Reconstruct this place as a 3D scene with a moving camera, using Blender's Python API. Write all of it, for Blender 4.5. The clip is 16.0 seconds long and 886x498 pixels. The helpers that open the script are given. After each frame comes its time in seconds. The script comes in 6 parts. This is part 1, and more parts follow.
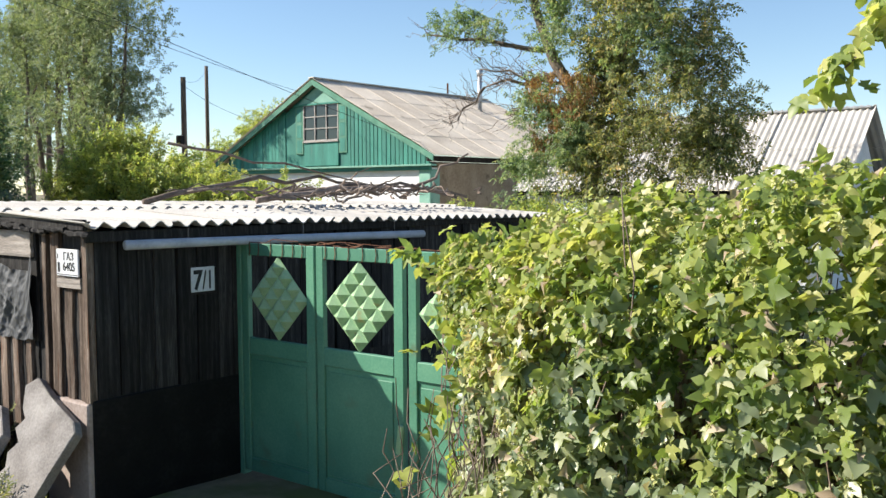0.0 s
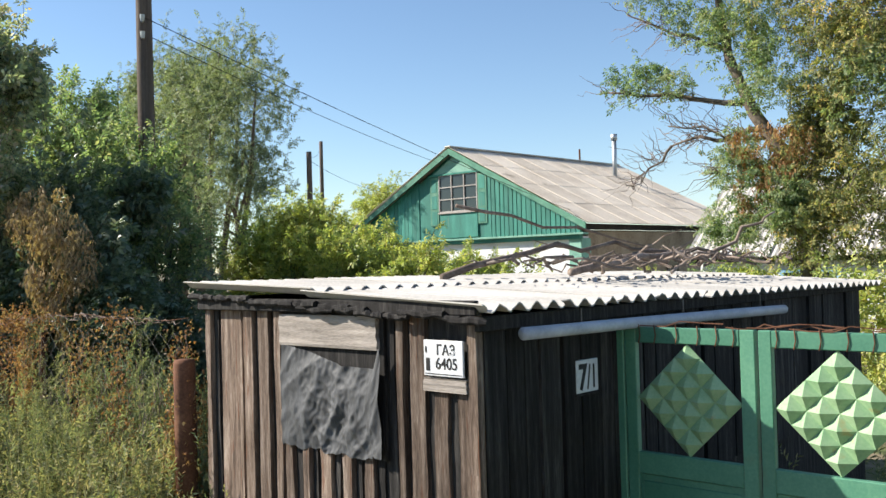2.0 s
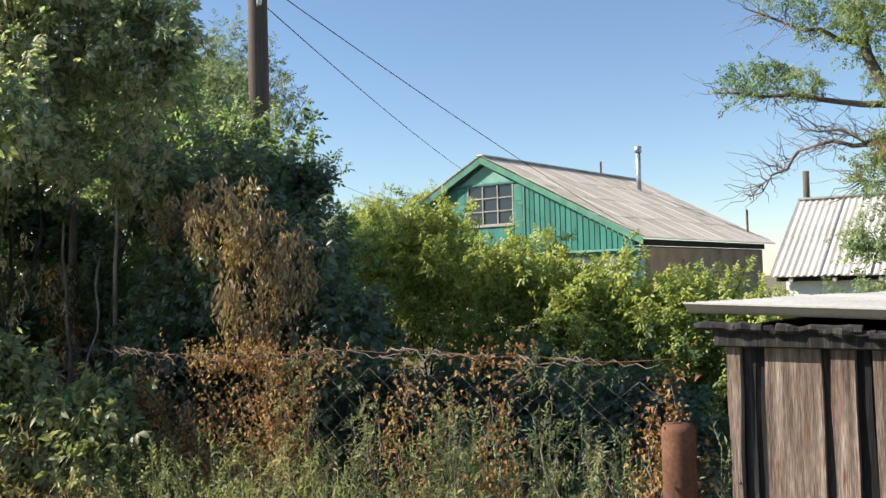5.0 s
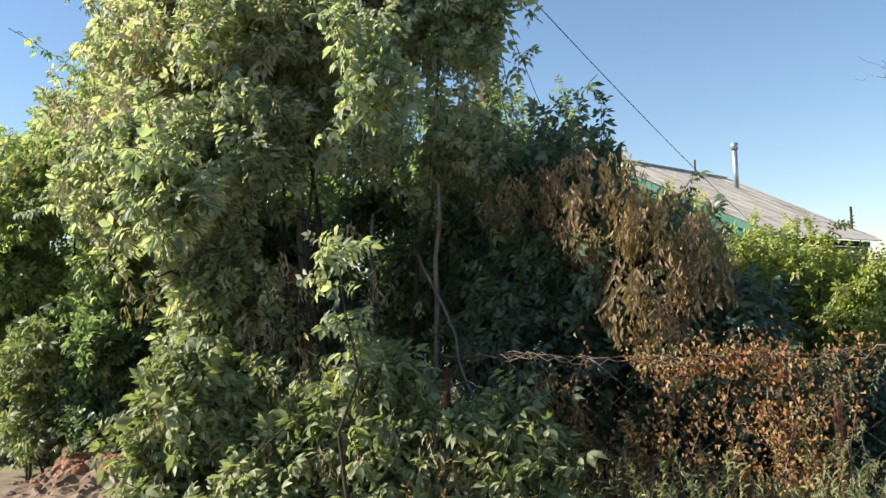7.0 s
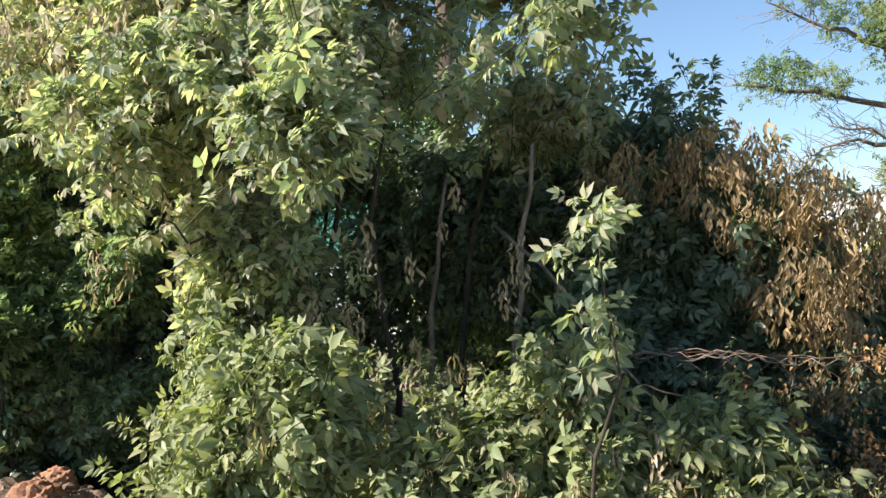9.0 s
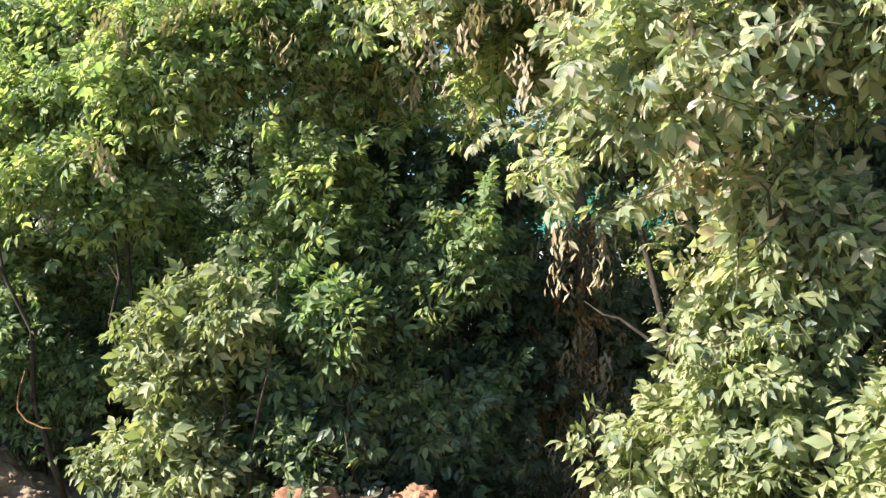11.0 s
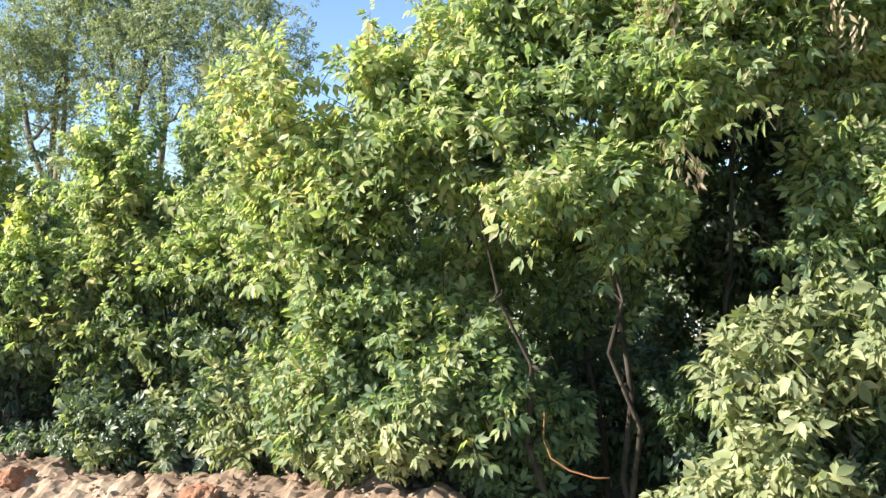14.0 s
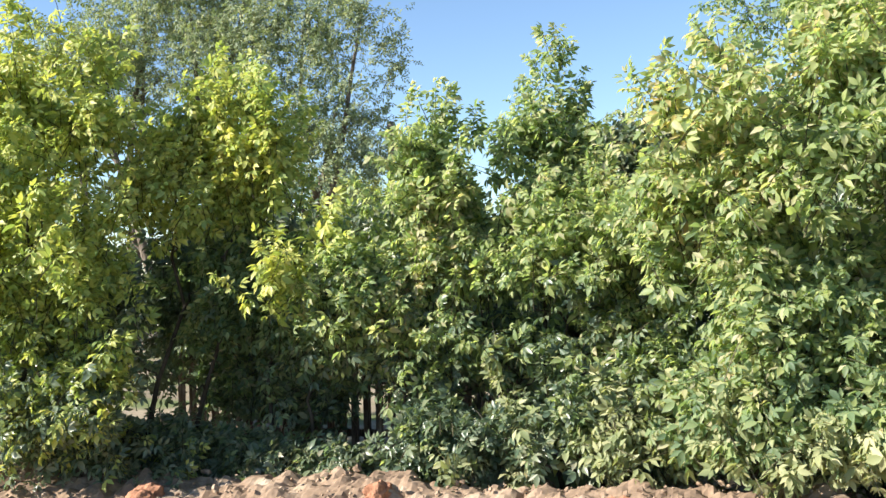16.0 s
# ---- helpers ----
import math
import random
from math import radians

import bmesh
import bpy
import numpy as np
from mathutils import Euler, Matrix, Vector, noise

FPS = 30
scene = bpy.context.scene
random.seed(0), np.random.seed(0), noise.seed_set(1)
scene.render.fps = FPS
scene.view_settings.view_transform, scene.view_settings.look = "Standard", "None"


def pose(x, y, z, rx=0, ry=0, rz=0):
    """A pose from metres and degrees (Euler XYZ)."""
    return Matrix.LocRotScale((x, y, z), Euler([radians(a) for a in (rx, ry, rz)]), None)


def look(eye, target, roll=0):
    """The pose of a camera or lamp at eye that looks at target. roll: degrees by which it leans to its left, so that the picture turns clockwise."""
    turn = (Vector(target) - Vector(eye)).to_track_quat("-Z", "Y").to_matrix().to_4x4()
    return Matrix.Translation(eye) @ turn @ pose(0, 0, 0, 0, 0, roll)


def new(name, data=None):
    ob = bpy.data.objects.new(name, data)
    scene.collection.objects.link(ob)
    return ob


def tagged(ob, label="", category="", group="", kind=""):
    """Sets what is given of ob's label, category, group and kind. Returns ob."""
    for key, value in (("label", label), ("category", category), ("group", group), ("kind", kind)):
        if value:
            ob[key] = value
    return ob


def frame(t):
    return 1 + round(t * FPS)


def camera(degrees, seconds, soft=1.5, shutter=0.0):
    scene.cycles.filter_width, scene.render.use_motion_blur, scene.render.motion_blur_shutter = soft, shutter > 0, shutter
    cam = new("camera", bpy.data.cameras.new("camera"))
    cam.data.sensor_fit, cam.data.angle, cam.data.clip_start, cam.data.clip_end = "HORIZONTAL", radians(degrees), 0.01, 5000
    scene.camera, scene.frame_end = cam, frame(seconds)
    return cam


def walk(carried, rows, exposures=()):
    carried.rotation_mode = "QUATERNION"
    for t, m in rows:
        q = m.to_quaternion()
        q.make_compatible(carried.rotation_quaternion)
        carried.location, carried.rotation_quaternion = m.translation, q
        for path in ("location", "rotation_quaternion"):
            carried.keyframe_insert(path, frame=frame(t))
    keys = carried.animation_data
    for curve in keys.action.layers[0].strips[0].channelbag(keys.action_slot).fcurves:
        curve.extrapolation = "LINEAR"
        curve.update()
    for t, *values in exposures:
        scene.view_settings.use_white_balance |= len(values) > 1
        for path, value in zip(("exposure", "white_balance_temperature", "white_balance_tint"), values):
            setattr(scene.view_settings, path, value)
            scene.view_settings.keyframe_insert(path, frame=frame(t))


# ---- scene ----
cam = camera(51.3, 16.0)

ROWS = [
    (0.0, pose(0.000, 0.000, 1.650, 86.40, 0.30, 0.01)),
    (0.5, pose(-0.476, 0.407, 1.624, 87.30, 0.76, 0.93)),
    (1.0, pose(-1.036, 0.786, 1.610, 88.00, 0.37, 0.71)),
    (1.5, pose(-1.596, 1.150, 1.624, 89.20, 0.79, 2.83)),
    (2.0, pose(-2.128, 1.541, 1.653, 90.99, 1.62, 4.77)),
    (2.5, pose(-2.660, 1.863, 1.652, 91.80, 1.15, 3.85)),
    (3.0, pose(-3.206, 2.215, 1.623, 91.60, 1.08, 3.04)),
    (5.5, pose(-6.076, 3.878, 1.715, 92.50, 1.51, -0.14)),
    (6.0, pose(-6.776, 4.117, 1.710, 93.49, 0.45, 3.92)),
    (6.5, pose(-7.448, 4.370, 1.692, 94.39, 0.73, 4.53)),
    (7.0, pose(-8.134, 4.623, 1.673, 92.70, 2.57, 0.80)),
    (7.5, pose(-8.792, 4.917, 1.657, 91.70, 3.74, -3.46)),
    (8.0, pose(-9.408, 5.294, 1.699, 93.68, 3.13, -8.69)),
    (8.5, pose(-9.982, 5.673, 1.686, 93.64, 2.12, -13.53)),
    (9.0, pose(-10.472, 6.205, 1.692, 91.60, 0.85, -17.28)),
    (9.5, pose(-11.032, 6.626, 1.666, 90.88, -1.29, -18.76)),
    (10.0, pose(-11.536, 7.145, 1.658, 91.31, -1.97, -16.78)),
    (12.5, pose(-14.356, 9.247, 1.650, 90.25, 0.40, -18.30)),
    (13.0, pose(-14.940, 9.509, 1.680, 91.25, 1.49, -20.20)),
    (13.5, pose(-15.512, 9.794, 1.684, 91.45, 1.49, -21.00)),
    (14.0, pose(-16.079, 10.145, 1.709, 91.25, 0.89, -22.40)),
    (14.5, pose(-16.683, 10.476, 1.713, 90.85, -0.52, -25.00)),
    (15.0, pose(-17.235, 10.859, 1.703, 91.45, -1.03, -26.80)),
    (15.5, pose(-17.830, 11.188, 1.728, 92.35, -0.12, -26.10)),
    (16.0, pose(-18.517, 11.491, 1.732, 91.65, 1.48, -23.10)),
]
walk(cam, ROWS, exposures=((0.0, 0.78), (3.2, 0.76), (5.3, 0.72), (8.0, 0.80), (9.0, 1.0), (10.2, 1.34), (12.3, 1.42), (14.0, 1.32), (16.0, 1.18)))

# ---- world, sun ----
STREET = Matrix.Translation((-2.3, 6.03, 0)) @ Matrix.Rotation(radians(-38.5), 4, "Z")
to_sun = (STREET.to_3x3() @ Vector((-1.0, -0.66, 0.80))).normalized()
SUN_UP = math.asin(to_sun.z)
world = bpy.data.worlds.new("clear_sky")
scene.world = world
world.use_nodes = True
sky = world.node_tree.nodes.new("ShaderNodeTexSky")
sky.sky_type, sky.sun_disc = "NISHITA", False
sky.sun_elevation, sky.sun_rotation = SUN_UP, math.atan2(to_sun.x, to_sun.y)
sky.air_density, sky.dust_density, sky.ozone_density = 1.0, 0.0, 3.2
backdrop = world.node_tree.nodes["Background"]
world.node_tree.links.new(sky.outputs[0], backdrop.inputs[0])
backdrop.inputs[1].default_value = 0.098
sun = new("sun", bpy.data.lights.new("sun", "SUN"))
sun.data.energy, sun.data.angle, sun.data.color = 5.6, radians(0.53), (1.0, 0.93, 0.82)
sun.matrix_world = look(to_sun * 60, (0, 0, 0))


# ---- materials ----
def shader(name, rough=0.8, spec=0.3, metal=0.0):
    m = bpy.data.materials.new(name)
    m.use_nodes = True
    b = m.node_tree.nodes["Principled BSDF"]
    b.inputs["Roughness"].default_value = rough
    b.inputs["Specular IOR Level"].default_value = spec
    b.inputs["Metallic"].default_value = metal
    return m, m.node_tree.nodes, m.node_tree.links, b


def ramp(nodes, stops):
    r = nodes.new("ShaderNodeValToRGB")
    e = r.color_ramp.elements
    while len(e) < len(stops):
        e.new(0.5)
    for k, (p, c) in zip(e, stops):
        k.position, k.color = p, (*c, 1)
    return r


def surface(name, dark, mid, light, scale=3.0, stretch=(1, 1, 1), fine=60.0, bump=0.3, rough=0.85, spec=0.25, metal=0.0,
            stain=None, stain_at=0.62, per_piece=0.25):
    """Weathered surface: broad patches, fine grain, stains of their own shape, piece to piece change."""
    m, n, l, b = shader(name, rough, spec, metal)
    co = n.new("ShaderNodeTexCoord")
    mp = n.new("ShaderNodeMapping")
    mp.inputs["Scale"].default_value = stretch
    l.new(co.outputs["Object"], mp.inputs[0])
    info = n.new("ShaderNodeObjectInfo")
    shift = n.new("ShaderNodeVectorMath")
    shift.operation = "ADD"
    sc = n.new("ShaderNodeMath")
    sc.operation = "MULTIPLY"
    sc.inputs[1].default_value = 37.0
    l.new(info.outputs["Random"], sc.inputs[0])
    l.new(mp.outputs[0], shift.inputs[0])
    l.new(sc.outputs[0], shift.inputs[1])
    big = n.new("ShaderNodeTexNoise")
    big.inputs["Scale"].default_value, big.inputs["Detail"].default_value = scale, 6
    small = n.new("ShaderNodeTexNoise")
    small.inputs["Scale"].default_value, small.inputs["Detail"].default_value = fine, 4
    for t in (big, small):
        l.new(shift.outputs[0], t.inputs["Vector"])
    mix = n.new("ShaderNodeMath")
    mix.operation = "MULTIPLY_ADD"
    mix.inputs[1].default_value = 0.45
    l.new(small.outputs[0], mix.inputs[0])
    half = n.new("ShaderNodeMath")
    half.operation = "MULTIPLY_ADD"
    half.inputs[1].default_value, half.inputs[2].default_value = 0.8, -0.12
    l.new(big.outputs[0], half.inputs[0])
    l.new(half.outputs[0], mix.inputs[2])
    r = ramp(n, [(0.28, dark), (0.52, mid), (0.74, light)])
    l.new(mix.outputs[0], r.inputs[0])
    out = r.outputs[0]
    if stain:
        sn = n.new("ShaderNodeTexNoise")
        sn.inputs["Scale"].default_value, sn.inputs["Detail"].default_value = scale * 1.7, 8
        l.new(shift.outputs[0], sn.inputs["Vector"])
        sr = ramp(n, [(stain_at, (0, 0, 0)), (stain_at + 0.1, (1, 1, 1))])
        l.new(sn.outputs[0], sr.inputs[0])
        mx = n.new("ShaderNodeMix")
        mx.data_type = "RGBA"
        l.new(sr.outputs[0], mx.inputs[0])
        l.new(out, mx.inputs[6])
        mx.inputs[7].default_value = (*stain, 1)
        out = mx.outputs[2]
    hsv = n.new("ShaderNodeHueSaturation")
    val = n.new("ShaderNodeMath")
    val.operation = "MULTIPLY_ADD"
    val.inputs[1].default_value, val.inputs[2].default_value = per_piece, 1 - per_piece / 2
    l.new(info.outputs["Random"], val.inputs[0])
    l.new(val.outputs[0], hsv.inputs["Value"])
    l.new(out, hsv.inputs["Color"])
    l.new(hsv.outputs[0], b.inputs["Base Color"])
    bp = n.new("ShaderNodeBump")
    bp.inputs["Strength"].default_value, bp.inputs["Distance"].default_value = bump, 0.01
    l.new(mix.outputs[0], bp.inputs["Height"])
    l.new(bp.outputs[0], b.inputs["Normal"])
    return m


def foliage(name, stops, glow=0.35, rough=0.45, spec=0.4, patch=0.25, through_tint=(1.08, 1.16, 0.62, 1.0)):
    """Leaves: colour leaf by leaf, drifting over the crown, a little light through the blade."""
    m, n, l, b = shader(name, rough, spec)
    geo = n.new("ShaderNodeNewGeometry")
    co = n.new("ShaderNodeTexCoord")
    ns = n.new("ShaderNodeTexNoise")
    ns.inputs["Scale"].default_value, ns.inputs["Detail"].default_value = 0.9, 3
    l.new(co.outputs["Object"], ns.inputs["Vector"])
    a = n.new("ShaderNodeMath")
    a.operation = "MULTIPLY_ADD"
    a.inputs[1].default_value, a.inputs[2].default_value = patch * 4, -patch * 2
    l.new(ns.outputs[0], a.inputs[0])
    s = n.new("ShaderNodeMath")
    s.operation = "MULTIPLY_ADD"
    s.inputs[1].default_value = 0.8
    l.new(geo.outputs["Random Per Island"], s.inputs[0])
    ad = n.new("ShaderNodeMath")
    ad.operation = "ADD"
    ad.inputs[1].default_value = 0.1
    l.new(a.outputs[0], ad.inputs[0])
    l.new(ad.outputs[0], s.inputs[2])
    r = ramp(n, stops)
    l.new(s.outputs[0], r.inputs[0])
    l.new(r.outputs[0], b.inputs["Base Color"])
    tr = n.new("ShaderNodeBsdfTranslucent")
    warm = n.new("ShaderNodeMix")
    warm.data_type, warm.blend_type = "RGBA", "MULTIPLY"
    warm.inputs[0].default_value = 1.0
    l.new(r.outputs[0], warm.inputs[6])
    warm.inputs[7].default_value = through_tint
    l.new(warm.outputs[2], tr.inputs[0])
    mx = n.new("ShaderNodeMixShader")
    mx.inputs[0].default_value = glow
    l.new(b.outputs[0], mx.inputs[1])
    l.new(tr.outputs[0], mx.inputs[2])
    l.new(mx.outputs[0], n["Material Output"].inputs[0])
    return m


WOOD = surface("weathered_wood", (0.040, 0.027, 0.020), (0.165, 0.120, 0.092), (0.35, 0.285, 0.235), 5, (7, 7, 0.45), 40, 0.9, 0.92,
               stain=(0.14, 0.065, 0.038), stain_at=0.60, per_piece=0.7)
WOOD_GREY = surface("grey_wood", (0.20, 0.18, 0.165), (0.39, 0.36, 0.335), (0.52, 0.49, 0.46), 4, (0.7, 6, 6), 40, 0.5, 0.9, per_piece=0.2)
WOOD_TAN = surface("weathered_tan_board", (0.15, 0.132, 0.115), (0.30, 0.265, 0.235), (0.42, 0.375, 0.335), 4, (0.7, 6, 6), 40, 0.6, 0.9, stain=(0.10, 0.085, 0.07), stain_at=0.64, per_piece=0.2)
# Dark boards; on recessed shed planks this colour stands in for shade.
WOOD_DARK = surface("tarred_and_shaded_wood", (0.010, 0.009, 0.009), (0.026, 0.024, 0.023), (0.075, 0.069, 0.064), 5, (6, 6, 0.35), 40, 0.7, 0.92, per_piece=0.8)
TAR = surface("black_tar", (0.004, 0.004, 0.004), (0.009, 0.0085, 0.008), (0.02, 0.019, 0.018), 4, (1, 1, 1), 40, 0.5, 0.85)
SLATE = surface("white_slate", (0.36, 0.34, 0.31), (0.49, 0.465, 0.43), (0.58, 0.555, 0.52), 1.2, (1, 1, 1), 45, 0.25, 0.9,
                stain=(0.40, 0.37, 0.32), stain_at=0.66, per_piece=0.12)
SLATE_OLD = surface("old_slate", (0.44, 0.37, 0.295), (0.63, 0.55, 0.455), (0.73, 0.65, 0.55), 0.8, (1, 1, 1), 25, 0.3, 0.92,
                    stain=(0.24, 0.20, 0.155), stain_at=0.66, per_piece=0.14)
GATE_GREEN = surface("gate_paint", (0.050, 0.172, 0.110), (0.080, 0.230, 0.148), (0.122, 0.290, 0.185), 2.2, (1, 1, 1), 70, 0.12, 0.42, 0.5,
                     stain=(0.10, 0.19, 0.115), stain_at=0.60, per_piece=0.12)
PANEL_GREEN = surface("pressed_panel_paint", (0.20, 0.36, 0.19), (0.29, 0.45, 0.25), (0.36, 0.50, 0.30), 7, (1, 1, 1), 60, 0.15, 0.45, 0.5,
                      stain=(0.34, 0.33, 0.15), stain_at=0.64, per_piece=0.1)
TEAL = surface("teal_paint", (0.018, 0.125, 0.098), (0.030, 0.195, 0.150), (0.052, 0.26, 0.205), 1.3, (3, 3, 0.5), 30, 0.2, 0.6, 0.4,
               stain=(0.10, 0.20, 0.16), stain_at=0.66, per_piece=0.35)
TEAL_PALE = surface("pale_teal_paint", (0.12, 0.29, 0.22), (0.18, 0.37, 0.29), (0.27, 0.45, 0.36), 2, (1, 1, 1), 30, 0.2, 0.6, 0.4, per_piece=0.15)
BARGE_GREEN = surface("dull_green_paint", (0.055, 0.16, 0.11), (0.090, 0.235, 0.165), (0.15, 0.30, 0.22), 3, (1, 1, 1), 40, 0.3, 0.7, 0.3, per_piece=0.2)
WHITEWASH = surface("whitewash", (0.60, 0.60, 0.60), (0.76, 0.76, 0.76), (0.82, 0.82, 0.81), 1.4, (1, 1, 1), 25, 0.35, 0.92,
                    stain=(0.52, 0.47, 0.40), stain_at=0.68, per_piece=0.05)
CLAY = surface("clay_plaster", (0.20, 0.15, 0.10), (0.31, 0.24, 0.165), (0.40, 0.32, 0.23), 1.6, (1, 1, 1), 18, 0.5, 0.95,
               stain=(0.15, 0.11, 0.075), stain_at=0.62, per_piece=0.05)
PLINTH = surface("plinth_plaster", (0.24, 0.19, 0.165), (0.38, 0.31, 0.275), (0.46, 0.385, 0.34), 3, (1, 1, 1), 40, 0.4, 0.93, per_piece=0.1)
CONCRETE = surface("broken_concrete", (0.15, 0.135, 0.125), (0.26, 0.24, 0.225), (0.36, 0.335, 0.315), 5, (1, 1, 1), 60, 0.7, 0.93,
                   stain=(0.25, 0.22, 0.2), stain_at=0.64, per_piece=0.15)
CLOTH = surface("black_fabric", (0.045, 0.046, 0.049), (0.082, 0.084, 0.088), (0.128, 0.131, 0.140), 5, (2.5, 1, 0.5), 90, 0.22, 0.62, 0.3)
WHITE_PAINT = surface("white_sign_paint", (0.50, 0.51, 0.53), (0.62, 0.63, 0.65), (0.70, 0.71, 0.72), 9, (1, 1, 1), 60, 0.1, 0.6, 0.4, per_piece=0.02)
INK = surface("black_lettering", (0.012, 0.012, 0.013), (0.02, 0.02, 0.021), (0.035, 0.035, 0.036), 20, (1, 1, 1), 80, 0.1, 0.6)
ZINC = surface("galvanised_steel", (0.36, 0.37, 0.38), (0.48, 0.49, 0.50), (0.58, 0.59, 0.60), 5, (1, 1, 1), 50, 0.1, 0.45, 0.5, 0.7, per_piece=0.1)
PIPE = surface("grey_painted_pipe", (0.28, 0.31, 0.36), (0.38, 0.41, 0.46), (0.46, 0.49, 0.54), 6, (1, 1, 1), 50, 0.15, 0.6)
RUST = surface("rusty_steel", (0.085, 0.04, 0.025), (0.16, 0.075, 0.045), (0.26, 0.135, 0.08), 6, (1, 1, 1), 60, 0.5, 0.85, 0.3, 0.3)
WIRE = surface("weathered_wire", (0.10, 0.085, 0.07), (0.17, 0.15, 0.135), (0.26, 0.24, 0.22), 8, (1, 1, 1), 60, 0.2, 0.65, 0.4, 0.5)
BARK = surface("bark", (0.07, 0.055, 0.04), (0.155, 0.125, 0.10), (0.25, 0.21, 0.17), 5, (3, 3, 0.7), 40, 0.8, 0.95)
DEADWOOD = surface("dead_branch_bark", (0.10, 0.075, 0.06), (0.20, 0.155, 0.125), (0.34, 0.28, 0.235), 6, (1, 1, 1), 50, 0.6, 0.95, per_piece=0.5)
POLE_WOOD = surface("utility_pole_wood", (0.07, 0.052, 0.042), (0.135, 0.105, 0.085), (0.21, 0.17, 0.14), 3, (6, 6, 0.3), 40, 0.5, 0.92)
SOIL = surface("dug_soil", (0.13, 0.090, 0.065), (0.27, 0.190, 0.132), (0.42, 0.322, 0.236), 1.4, (1, 1, 1), 22, 0.9, 0.97,
               stain=(0.37, 0.30, 0.23), stain_at=0.6, per_piece=0.3)
CLOD = surface("red_clay", (0.19, 0.085, 0.05), (0.33, 0.165, 0.10), (0.46, 0.27, 0.175), 5, (1, 1, 1), 40, 0.9, 0.97, per_piece=0.25)
GROUND = surface("dry_ground", (0.12, 0.095, 0.06), (0.21, 0.17, 0.115), (0.30, 0.25, 0.18), 0.5, (1, 1, 1), 9, 0.6, 0.97,
                 stain=(0.10, 0.12, 0.045), stain_at=0.5)
BLUE_PAINT = surface("blue_window_paint", (0.13, 0.27, 0.40), (0.20, 0.37, 0.50), (0.28, 0.45, 0.57), 5, (1, 1, 1), 40, 0.1, 0.6)

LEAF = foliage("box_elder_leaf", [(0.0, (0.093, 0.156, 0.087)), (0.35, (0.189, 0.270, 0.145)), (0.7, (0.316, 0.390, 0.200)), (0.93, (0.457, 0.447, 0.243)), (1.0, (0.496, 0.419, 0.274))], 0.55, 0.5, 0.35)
# Lit copy of LEAF: sunlight on the upper crowns is in this colour.
LEAF_BRIGHT = foliage("sunlit_tone_box_elder_leaf", [(0.0, (0.139, 0.201, 0.120)), (0.35, (0.281, 0.370, 0.176)), (0.7, (0.478, 0.528, 0.233)), (0.92, (0.597, 0.549, 0.372)), (1.0, (0.638, 0.507, 0.240))], 0.60, 0.48, 0.4)
LEAF_OLIVE = foliage("yellowing_box_elder_leaf", [(0.0, (0.161, 0.206, 0.178)), (0.35, (0.325, 0.381, 0.262)), (0.7, (0.551, 0.544, 0.348)), (0.92, (0.687, 0.565, 0.553)), (1.0, (0.737, 0.522, 0.360))], 0.60, 0.48, 0.4)
# Dark copy of LEAF: shade of low crowns and hollows is in the colour.
LEAF_DARK = foliage("shade_dark_box_elder_leaf", [(0.0, (0.072, 0.119, 0.077)), (0.4, (0.126, 0.176, 0.109)), (0.8, (0.210, 0.245, 0.148)), (1.0, (0.328, 0.326, 0.229))], 0.42, 0.34, 0.6)
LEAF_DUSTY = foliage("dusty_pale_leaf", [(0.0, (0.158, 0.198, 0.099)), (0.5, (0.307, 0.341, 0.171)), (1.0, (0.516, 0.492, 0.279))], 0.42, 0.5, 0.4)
LEAF_YELLOW = foliage("yellow_green_leaf", [(0.0, (0.218, 0.304, 0.103)), (0.4, (0.388, 0.448, 0.141)), (0.8, (0.570, 0.560, 0.168)), (1.0, (0.638, 0.560, 0.189))], 0.46, 0.45)
LEAF_GREY = foliage("grey_green_leaf", [(0.0, (0.146, 0.197, 0.121)), (0.5, (0.243, 0.298, 0.177)), (1.0, (0.389, 0.394, 0.205))], 0.35, 0.55)
LEAF_TREE = foliage("maple_leaf", [(0.0, (0.115, 0.151, 0.065)), (0.5, (0.240, 0.270, 0.104)), (0.85, (0.479, 0.414, 0.148)), (1.0, (0.808, 0.524, 0.206))], 0.45, 0.5)
LEAF_HOP = foliage("hop_leaf", [(0.0, (0.121, 0.178, 0.053)), (0.3, (0.249, 0.318, 0.090)), (0.65, (0.423, 0.460, 0.128)), (0.9, (0.580, 0.543, 0.218)), (1.0, (0.561, 0.449, 0.310))], 0.50, 0.42, 0.5, 0.32)
# Greyer copy of the hop leaf: blue skylit shade mixed into its colour.
LEAF_HOP_LOW = foliage("shade_tinted_hop_leaf", [(0.0, (0.153, 0.205, 0.109)), (0.5, (0.306, 0.352, 0.196)), (0.85, (0.500, 0.498, 0.281)), (1.0, (0.693, 0.550, 0.358))], 0.40, 0.38, 0.6, 0.3)
CONE = foliage("hop_cone", [(0.0, (0.34, 0.37, 0.13)), (1.0, (0.55, 0.52, 0.24))], 0.25, 0.7)
DRY_SEED = foliage("dry_seeds", [(0.0, (0.20, 0.140, 0.080)), (0.5, (0.38, 0.270, 0.150)), (1.0, (0.56, 0.41, 0.25))], 0.3, 0.8, 0.2)
PALE_SEED = foliage("pale_dry_seeds", [(0.0, (0.26, 0.20, 0.13)), (0.5, (0.43, 0.34, 0.235)), (1.0, (0.57, 0.47, 0.35))], 0.3, 0.8, 0.2)
